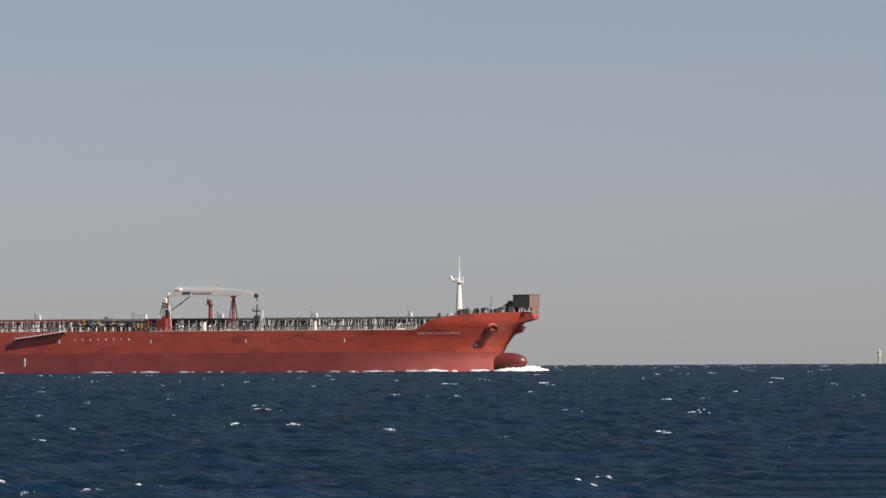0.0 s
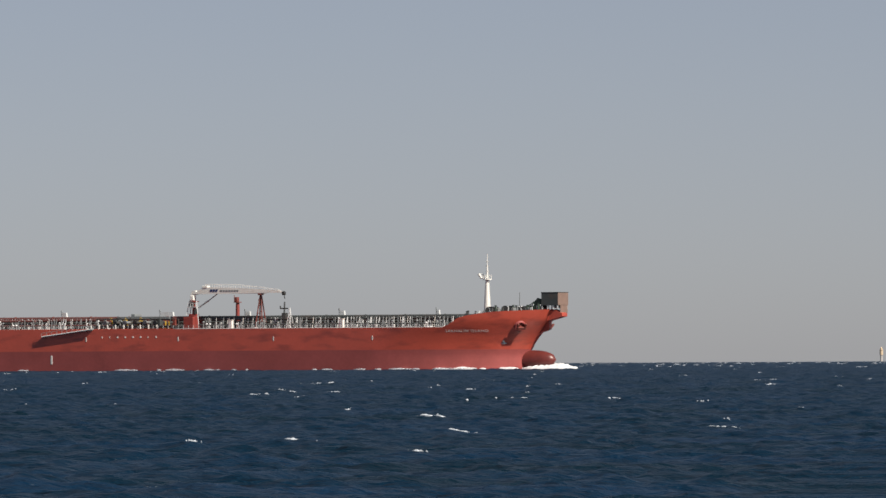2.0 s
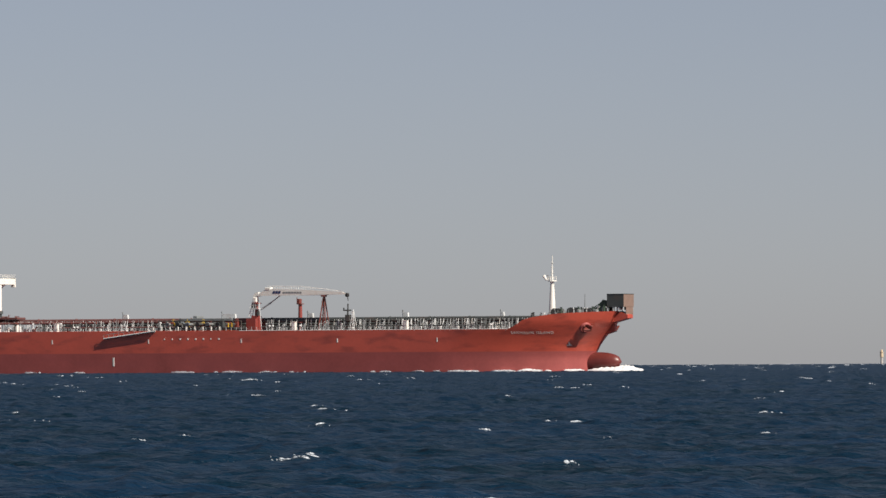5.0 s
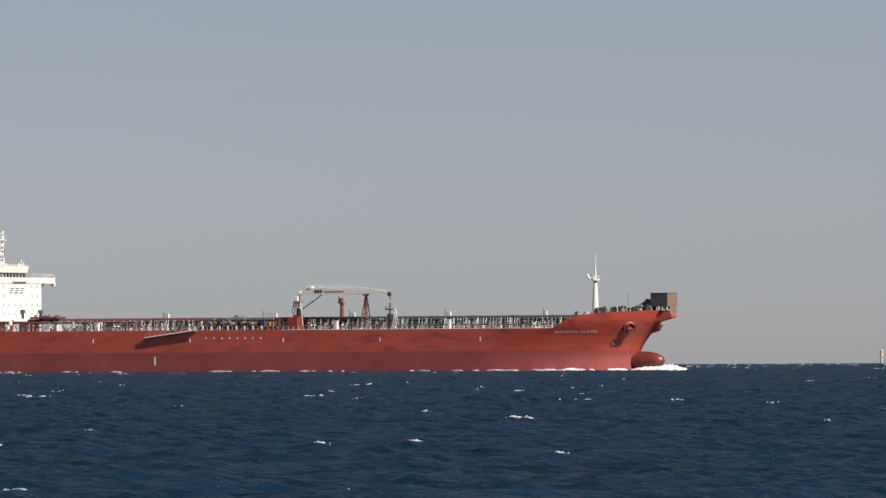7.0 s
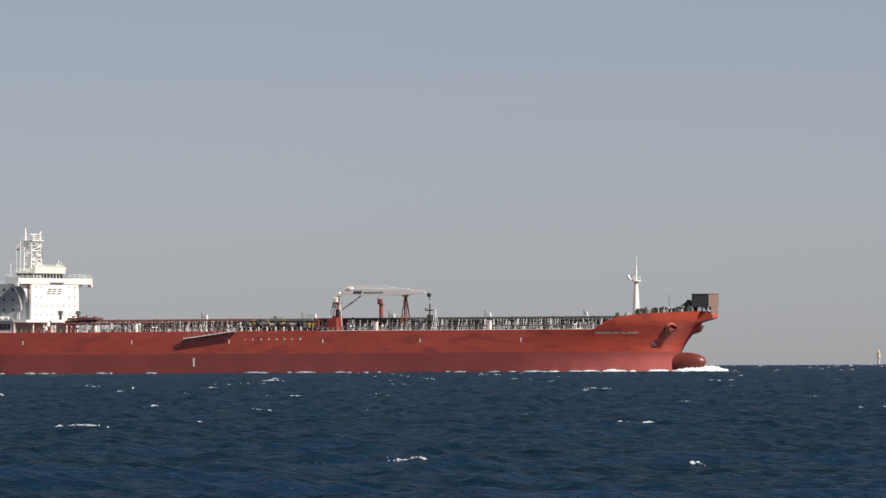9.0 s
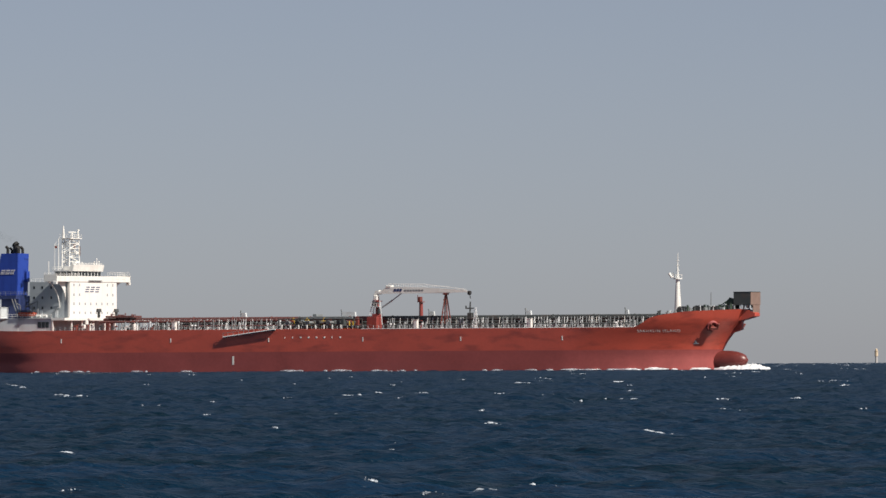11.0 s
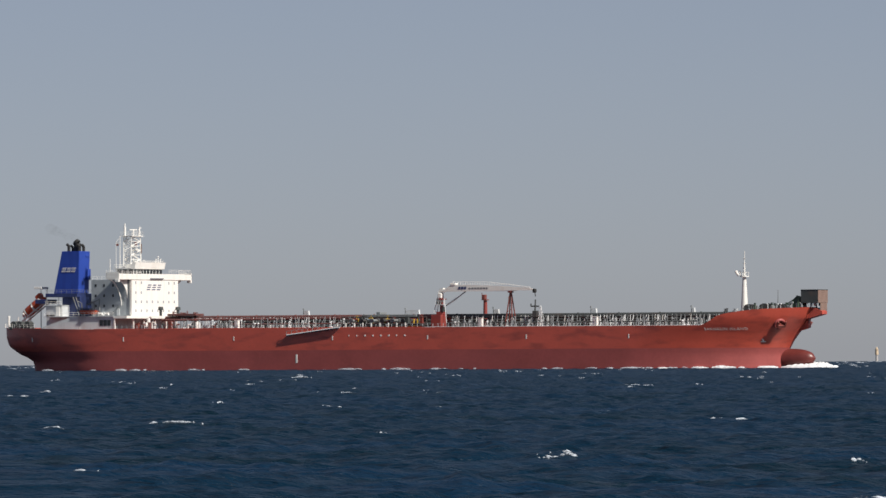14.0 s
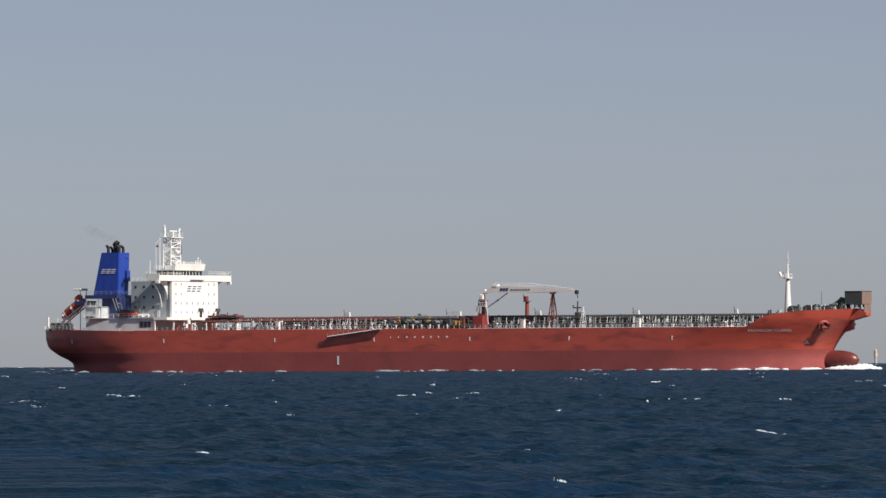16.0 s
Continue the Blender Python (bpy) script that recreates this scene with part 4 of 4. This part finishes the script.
# radar mast
radar = tagged(new("radar_mast"), "white lattice radar mast on the wheelhouse roof")
radar.parent = SHIP
bm = bmk()
for x, foot in ((-84.5, 27.9), (-82.2, 29.1)):
    for y in (-2.9, 2.9):
        rod(bm, (x, y, foot), (x, y * 0.9, 37.0), 0.2, 0.16, sides=6)
part("mast_leg", bm, WHITE, radar)
bm = bmk()
zs = [29.2 + 1.25 * k for k in range(7)]
for k, (z0, z1) in enumerate(zip(zs, zs[1:])):
    d = -1 if k % 2 else 1
    rod(bm, (-82.2, -2.75 * d, z0), (-82.2, 2.75 * d, z1), 0.13, sides=5)
    rod(bm, (-84.5, 2.75 * d, z0), (-84.5, -2.75 * d, z1), 0.11, sides=5)
    for y in (-2.75, 2.75):
        rod(bm, (-83.35 - 1.15 * d, y, z0), (-83.35 + 1.15 * d, y, z1), 0.09, sides=5)
        rod(bm, (-84.5, y, z1), (-82.2, y, z1), 0.08, sides=5)
    rod(bm, (-82.2, -2.75, z1), (-82.2, 2.75, z1), 0.1, sides=5)
part("lattice", bm, WHITE, radar)
bm = bmk()
for k in range(22):
    rod(bm, (-84.62, -1.2, 28.4 + 0.38 * k), (-84.62, -0.5, 28.4 + 0.38 * k), 0.05, sides=4)
for y in (-1.2, -0.5):
    rod(bm, (-84.62, y, 28.0), (-84.62, y, 37.0), 0.06, sides=4)
part("mast_ladder", bm, PALE, radar)
bm = bmk()
box(bm, -85.2, -81.6, -3.2, 3.4, 36.8, 37.02)
part("platform", bm, WHITE, radar)
bm = bmk()
box(bm, -82.9, -81.2, -2.0, 0.6, 33.0, 33.15)
part("radar_shelf", bm, WHITE, radar)
rail(radar, [(-85.1, -3.1, 37), (-81.7, -3.1, 37), (-81.7, 3.3, 37), (-85.1, 3.3, 37)], 1.05, step=1.1)
bm = bmk()
rod(bm, (-84.4, -2.2, 37), (-84.4, -2.2, 39.5), 0.36, 0.3)
rod(bm, (-84.4, -2.2, 39.4), (-84.4, -2.2, 40.4), 0.22, 0.16)
part("top_post", bm, WHITE, radar)
bm = bmk()
rod(bm, (-82.4, 2.6, 37), (-82.4, 2.6, 39.5), 0.24, 0.16)
rod(bm, (-82.4, 2.0, 38.6), (-82.4, 3.5, 39.3), 0.09)
part("top_post", bm, WHITE, radar)
bm = bmk()
rod(bm, (-83.2, 0.6, 37), (-83.2, 0.6, 38.5), 0.2)
box(bm, -83.4, -83.05, -1.5, 2.6, 38.5, 38.8, 0.06)
part("radar_scanner", bm, WHITE, radar)
bm = bmk()
rod(bm, (-81.8, -0.6, 33.15), (-81.8, -0.6, 33.9), 0.16)
box(bm, -81.95, -81.65, -1.7, 0.6, 33.9, 34.15, 0.05)
part("radar_scanner", bm, PALE, radar)
bm = bmk()
rod(bm, (-85.3, -3.4, 27.9), (-85.3, -3.4, 36.9), 0.12, 0.09)
rod(bm, (-86.2, -4.0, 24.6), (-86.2, -4.0, 35.4), 0.08, 0.06)
rod(bm, (-86.2, -4.0, 35.3), (-85.0, -3.0, 36.9), 0.05)
part("signal_pole", bm, WHITE, radar)
bm = bmk()
rod(bm, (-88.0, -4.2, 24.6), (-88.0, -4.2, 30.6), 0.12)
part("whip_aerial", bm, WHITE, radar)
for x, y, z, w, h, mat in ((-86.2, -4.0, 34.2, 0.8, 0.55, RED), (-86.2, -4.0, 34.75, 0.8, 0.45, WHITE), (-82.1, 2.7, 32.2, 0.35, 2.6, BRONZE), (-82.9, 0.6, 34.0, 0.7, 1.3, RED)):
    bm = bmk()
    box(bm, x - 0.02, x + 0.02, y, y + 1.4 * w, z, z + h)
    box(bm, x, x + w, y - 0.02, y + 0.02, z, z + h)
    part("signal_flag", bm, mat, radar)

# ---- funnel ----
funnel = tagged(new("funnel"), "blue funnel with black exhaust pipes")
funnel.parent = SHIP
bm = bmk()
low = [(-106.4, -3.1), (-98.7, -3.1), (-98.7, 3.1), (-106.4, 3.1)]
top = [(-103.8, -3.1), (-98.3, -3.1), (-98.3, 3.1), (-103.8, 3.1)]
a = [bm.verts.new((x, y, 21.2)) for x, y in low]
b = [bm.verts.new((x, y, 32.9)) for x, y in top]
bm.faces.new(a[::-1])
bm.faces.new(b)
for k in range(4):
    bm.faces.new((a[k], a[(k + 1) % 4], b[(k + 1) % 4], b[k]))
bmesh.ops.bevel(bm, geom=list(bm.edges), offset=0.12, segments=2, affect='EDGES')
part("casing", bm, BLUE, funnel)
bm = bmk()
box(bm, -98.7, -98.05, 1.4, 3.05, 25.0, 28.0, 0.06)
part("vent_box", bm, BLUE, funnel)
bm = bmk()
box(bm, -98.7, -98.2, 0.6, 2.6, 31.3, 32.0, 0.06)
part("vent_box", bm, BLUE, funnel)
for k, (x, y, h, r) in enumerate(((-102.6, -1.2, 34.9, 0.42), (-101.4, 0.9, 35.3, 0.6), (-100.3, -0.4, 35.7, 1.0), (-99.3, 1.3, 34.8, 0.4), (-102.9, 1.6, 34.6, 0.35), (-99.0, -1.6, 34.7, 0.3))):
    bm = bmk()
    rod(bm, (x, y, 32.8), (x, y, h - 0.6), r, sides=12)
    rod(bm, (x, y, h - 0.6), (x - 0.6, y, h), r * 1.05, r * 0.9, sides=12)
    part("exhaust_pipe", bm, SOOT, funnel)
for k in range(3):
    bm = bmk()
    s = -104.0 + 1.5 * k
    for z0, z1 in ((27.15, 27.37), (27.62, 27.82), (28.1, 28.32)):
        prism(bm, [(s + 0.4 * (z0 - 27), z0), (s + 1.2 + 0.4 * (z0 - 27), z0), (s + 1.2 + 0.4 * (z1 - 27), z1), (s + 0.4 * (z1 - 27), z1)], -3.22, -3.05)
    part("emblem_bar", bm, WHITE, funnel, "white emblem")
bm = bmk()
box(bm, -108.2, -98.2, -4.6, 4.6, 20.2, 21.2, 0.05)
box(bm, -111.5, -108.2, -4.6, 2.0, 18.4, 19.6, 0.05)
part("funnel_deck", bm, NAVY, funnel, "dark blue platform")
rail(funnel, [(-108.1, -4.5, 21.2), (-98.3, -4.5, 21.2), (-98.3, 4.5, 21.2)], 1.0, mat=GREY)
bm = bmk()
box(bm, -103.4, -97.9, -3.6, 3.6, 14.8, 20.3, 0.05)
part("uptake", bm, NAVY, funnel)
for p, q in (((-97.4, -4.6, 14.8), (-99.5, -4.6, 20.2)), ((-96.6, -4.6, 14.8), (-98.6, -4.6, 20.2)), ((-104, -4.5, 14.8), (-104, -4.5, 20.2)), ((-107.8, -4.5, 14.8), (-107.8, -4.5, 20.2))):
    bm = bmk()
    rod(bm, p, q, 0.14)
    part("stair_pole", bm, GREY, funnel)

# ---- after deck: low house, free-fall lifeboat, mooring gear ----
bm = bmk()
box(bm, -106.2, -101.2, -8.0, 8.0, 14.8, 17.8, 0.05)
box(bm, -106.0, -104.0, -8.0, 8.0, 11.0, 14.8)
box(bm, -106.4, -101.0, -8.3, 8.3, 17.8, 17.95)
aft = part("after_house", bm, PALE, SHIP, "pale grey after deckhouse")
bm = bmk()
box(bm, -102.9, -101.7, -8.25, -8.0, 14.9, 17.6, 0.03)
part("door", bm, WHITE, aft)
bm = bmk()
box(bm, -105.9, -103.4, -8.12, -7.98, 14.9, 15.3)
part("louvre", bm, DARK, aft)
rail(aft, [(-106.2, -8.2, 17.95), (-101.2, -8.2, 17.95)], 1.0)
bm = bmk()
prism(bm, [(-102.5, 11.2), (-90.0, 11.1), (-90.0, 14.7), (-92.5, 14.6), (-101.5, 11.9)], -18.12, -17.85)
part("windbreak", bm, PALE, SHIP)
boat = tagged(new("free_fall_lifeboat"), "orange free-fall lifeboat on a white launching ramp", "lifeboat")
m = Matrix.Translation((-113.9, -0.5, 17.4)) @ Matrix.Rotation(radians(-36), 4, 'Y')
boat.matrix_basis = m
CARRIED.append((boat, m))
bm = bmk()
rings = []
for i in range(11):
    t = i / 10
    x = -4.6 + 9.2 * t
    w = 1.45 * (1 - abs(2 * t - 1) ** 3.2) ** 0.5 + 0.05
    rings.append([bm.verts.new((x, w * c, 0.15 + w * s * 0.95)) for c, s in ((math.cos(2 * math.pi * k / 14), math.sin(2 * math.pi * k / 14)) for k in range(14))])
for p, q in zip(rings, rings[1:]):
    for k in range(14):
        bm.faces.new((p[k], p[(k + 1) % 14], q[(k + 1) % 14], q[k]))
bm.faces.new(rings[0])
bm.faces.new(rings[-1])
part("boat_hull", bm, ORANGE, boat, smooth=True)
bm = bmk()
box(bm, 2.0, 4.0, -0.9, 0.9, 1.0, 2.3, 0.3)
part("conning_tower", bm, ORANGE, boat)
for x in (-2.6, 0.2, 2.8):
    bm = bmk()
    w = 1.45 * (1 - abs(x / 4.6) ** 3.2) ** 0.5 + 0.12
    ring = [(w * math.cos(2 * math.pi * k / 16), 0.15 + 0.95 * w * math.sin(2 * math.pi * k / 16)) for k in range(16)]
    p = [[bm.verts.new((x + d, y, z)) for y, z in ring] for d in (-0.22, 0.22)]
    for k in range(16):
        bm.faces.new((p[0][k], p[0][(k + 1) % 16], p[1][(k + 1) % 16], p[1][k]))
    part("lashing_band", bm, WHITE, boat, "white lashing band")
bm = bmk()
for y in (-1.5, 1.5):
    rod(bm, (-4.8, y, -1.2), (5.2, y, -1.2), 0.2, sides=6)
for x in (-3.2, 0, 3.2):
    rod(bm, (x, -1.6, -1.2), (x, -1.6, 0.5), 0.16, sides=5)
    rod(bm, (x, 1.6, -1.2), (x, 1.6, 0.5), 0.16, sides=5)
    rod(bm, (x, -1.6, -1.2), (x, 1.6, -1.2), 0.14, sides=5)
part("launching_ramp", bm, WHITE, SHIP).matrix_basis = m
bm = bmk()
box(bm, -113.4, -111.0, -1.8, 2.2, 22.5, 23.1, 0.06)
part("cradle_roof", bm, WHITE, SHIP, "white lifeboat cradle roof")
for x, y in ((-113.2, 1.9), (-111.3, 1.9), (-111.3, -1.6)):
    bm = bmk()
    rod(bm, (x, y, 11.1), (x, y, 22.6), 0.1, sides=5)
    part("cradle_leg", bm, GREY, SHIP)
for x, y in ((-118.8, -2), (-118.8, 2), (-117, -2), (-117, 2)):
    bm = bmk()
    rod(bm, (x, y, 11.0), (x + 0.6, y, 14.8), 0.14, sides=5)
    part("cradle_leg", bm, WHITE, SHIP)
for x, y in ((-119.4, -5.0), (-118.6, -7.0), (-116.0, -11.5)):
    bm = bmk()
    rod(bm, (x, y, 11.4), (x, y, 14.6), 0.16)
    rod(bm, (x, y, 14.6), (x, y, 15.1), 0.22, 0.16)
    part("stern_post", bm, WHITE, SHIP)
for x, y in ((-114.5, -10.5), (-112.0, -11.5), (-109, -12.5)):
    w = new("mooring_winch")
    w.parent = SHIP
    bm = bmk()
    rod(bm, (x, y - 1.2, 12.7), (x, y + 1.2, 12.7), 0.85, sides=12)
    box(bm, x - 1.1, x + 1.1, y - 1.5, y + 1.5, 11.2, 12.0, 0.06)
    part("winch_drum", bm, DARK, w)
rail(SHIP, [(-120.6, -5, 11.8), (-118.5, -9, 11.8), (-112, -14.5, 11.65), (-104.5, -17.5, 11.5)], 1.1)

# red-brown pipes, vents and tanks before the house
bm = bmk()
box(bm, -70.5, -61.5, -3.6, 1.0, 14.75, 15.35, 0.08)
part("pipe_deck", bm, MAROON, SHIP, "red-brown pipe platform")
for s, y, h, r in ((-69.0, -2.8, 0.6, 0.3), (-66.8, -2.2, 0.35, 0.45), (-64.6, -3.0, 0.8, 0.16), (-63.0, -1.8, 0.4, 0.35)):
    bm = bmk()
    rod(bm, (s, y, 15.3), (s, y, 15.35 + h), r, 0.8 * r, sides=9)
    rod(bm, (s - r, y, 15.3 + 0.6 * h), (s + 3 * r, y, 15.3 + 0.6 * h), 0.4 * r, sides=6)
    part("pipe_stub", bm, MAROON, SHIP)
for s, y in ((-71.5, -5.5), (-71.5, 4.5)):
    bm = bmk()
    rod(bm, (s, y, 14.8), (s, y, 16.4), 0.4, sides=10)
    rod(bm, (s, y, 16.4), (s, y, 17.3), 0.8, 0.65, sides=10)
    part("vent_cowl", bm, DARK, SHIP)
rv = random.Random(21)
for k in range(26):
    s, y = rv.uniform(-77, -52), rv.choice((-14, -12, -10, -8))
    bm = bmk()
    h = rv.uniform(0.8, 2.2)
    if k % 2:
        box(bm, s - 0.5, s + 0.5, y - 0.5, y + 0.5, 11.05, 11.05 + h, 0.06)
    else:
        rod(bm, (s, y, 11.05), (s, y, 11.3 + h), 0.2)
        rod(bm, (s, y, 11.3 + h), (s + 0.7, y, 11.3 + h), 0.2)
    part("deck_tank", bm, (WHITE, REDBROWN, PALE, MAROON, DARK)[k % 5], SHIP)
bm = bmk()
rod(bm, (-73.2, -9.5, 11.05), (-73.2, -9.5, 14.2), 0.6, 0.5, sides=10)
part("white_tank", bm, WHITE, SHIP)


# ---- foam along the hull ----
def foam_lumps(name, spots, seed, label, ragged=False):
    """Ragged lumps of foam; spots: x, y, length, width, height."""
    bm = bmk()
    r = random.Random(seed)
    for x, y, ln, wd, ht in spots:
        k, c = max(4, int(ln / 0.45)), 7
        rows = []
        for i in range(k + 1):
            u = i / k
            env = math.sin(math.pi * min(max(u, 0.02), 0.98)) ** 0.6
            row = []
            for j in range(c):
                v = -1 + 2 * j / (c - 1)
                h = ht * env * (1 - abs(v) ** 2) * r.uniform(0.45, 1.25) - (0.35 if j in (0, c - 1) else 0)
                row.append(bm.verts.new((x + (u - 0.5) * ln + r.uniform(-0.12, 0.12), y + v * wd * env * 0.5 + r.uniform(-0.12, 0.12), h)))
            rows.append(row)
        for p, q in zip(rows, rows[1:]):
            for j in range(c - 1):
                bm.faces.new((p[j], q[j], q[j + 1], p[j + 1]))
    ob = new(name, finish(name, bm, BROKEN if ragged else FOAM, True))
    return tagged(ob, label, "sea foam", kind="stuff")


r3 = random.Random(3)
bow_spots = [(119.5, -3.4, 13, 3.0, 0.8), (122.6, -1.4, 7, 3.4, 1.35), (124.2, -0.8, 4, 2.8, 1.0), (126.2, -0.8, 4, 2.2, 0.55), (111.5, -8.9, 6, 1.4, 0.4), (101.0, -14.9, 8, 1.2, 0.45), (121, 3, 9, 3, 1.3)]
bow_spots += [(s, -breadth(s, 0.3) - 0.35, ln, 0.9, ht) for s, ln, ht in ((109.0, 5, 0.3), (105.0, 2, 0.2), (95.0, 6, 0.28), (86.0, 3, 0.18))]
BOW_WAVE = foam_lumps("bow_wave", bow_spots, 6, "white foaming bow wave around the bulb")
side_spots = []
for k in range(38):
    s = r3.uniform(-112, 100) if k > 9 else r3.uniform(74, 104)
    ln = r3.choice((0.7, 1.0, 1.5, 2.2, 3.5, 5.5))
    side_spots.append((s, -breadth(s, 0.3) - r3.uniform(0.3, 2.4), ln, r3.uniform(0.5, 1.1), r3.uniform(0.12, 0.22) + 0.02 * ln))
SIDE_WASH = foam_lumps("hull_wash", side_spots, 8, "broken white wash along the ship's waterline", True)

# ---- thin smoke drifting from the funnel ----
bm = bmk()
r4 = random.Random(2)
for k in range(5):
    t = k / 4
    c = Vector((-101.5 - 7.5 * t, r4.uniform(-0.5, 0.5), 36.6 + 2.4 * t ** 0.8 + r4.uniform(-0.3, 0.3)))
    made = bmesh.ops.create_icosphere(bm, subdivisions=2, radius=1.15 + 0.5 * t)
    for v in made["verts"]:
        v.co = Vector((v.co.x * 1.25, v.co.y * 0.8, v.co.z * 0.8)) * (1 + 0.5 * noise.noise(v.co * 0.8 + c)) + c
SMOKE_TRAIL = tagged(new("funnel_smoke", finish("funnel_smoke", bm, SMOKE, True)), "faint brown exhaust smoke drifting from the funnel", "smoke", kind="stuff")

# ---- far beacon tower on the horizon ----
bx, by = 4880 * (1556 - 784 + 2.7) / 12794.0, 4880.0
tower = tagged(new("beacon_tower"), "pale cream beacon tower far out on the horizon", "beacon")
bm = bmk()
rod(bm, (0, 0, -3), (0, 0, 3.6), 0.9, 0.8, sides=12)
part("tower_base", bm, HAZY, tower)
bm = bmk()
rod(bm, (0, 0, 3.6), (0, 0, 6.9), 1.2, 1.1, sides=12)
rod(bm, (0, 0, 6.9), (0, 0, 7.2), 1.4, sides=12)
part("tower_shaft", bm, BEACON, tower)
bm = bmk()
rod(bm, (0, 0, 7.2), (0, 0, 8.2), 0.8, 0.75, sides=12)
rod(bm, (0, 0, 8.2), (0, 0, 8.9), 0.85, 0.1, sides=12)
part("lantern", bm, BEACON, tower)
tower.location = (bx, by, -1.0)


def motions():
    times = [0.0, START - 0.03, START + 0.03] + [1.0 + 0.5 * k for k in range(31)]
    ship_rows, sea_rows = [], []
    for t in times:
        e = max(t, START)
        a = SPEED * (e - 8)
        ship_rows.append((t, pose(-44.311 + math.cos(HEADING) * a, 1977.32 - math.sin(HEADING) * a, -0.28, 0, 0, -26.0)))
        sea_rows.append((t, pose(DRIFT[0] * (e - 8), DRIFT[1] * (e - 8), -0.32)))
    walk(SHIP, ship_rows)
    for ob, m in CARRIED:
        walk(ob, [(t, s @ m) for t, s in ship_rows])
    walk(BOW_WAVE, ship_rows)
    walk(SMOKE_TRAIL, ship_rows)
    wash = [(t, m @ pose(-0.6 * (max(t, START) - 8), 0, 0.0)) for t, m in ship_rows]
    walk(SIDE_WASH, wash)
    walk(SEA, sea_rows)
    for k, ob in enumerate(FOAMS):
        period = 4.8
        rows = []
        for t in np.arange(0.0, 16.01, 0.2):
            e = max(float(t), START)
            ph = ((e + k * period / len(FOAMS)) % period) / period
            up = min(max(min(ph / 0.10, (0.42 - ph) / 0.12), 0), 1)
            rows.append((float(t), pose(DRIFT[0] * (e - 8), DRIFT[1] * (e - 8), -0.32 - 0.6 * (1 - up))))
        walk(ob, rows)


motions()
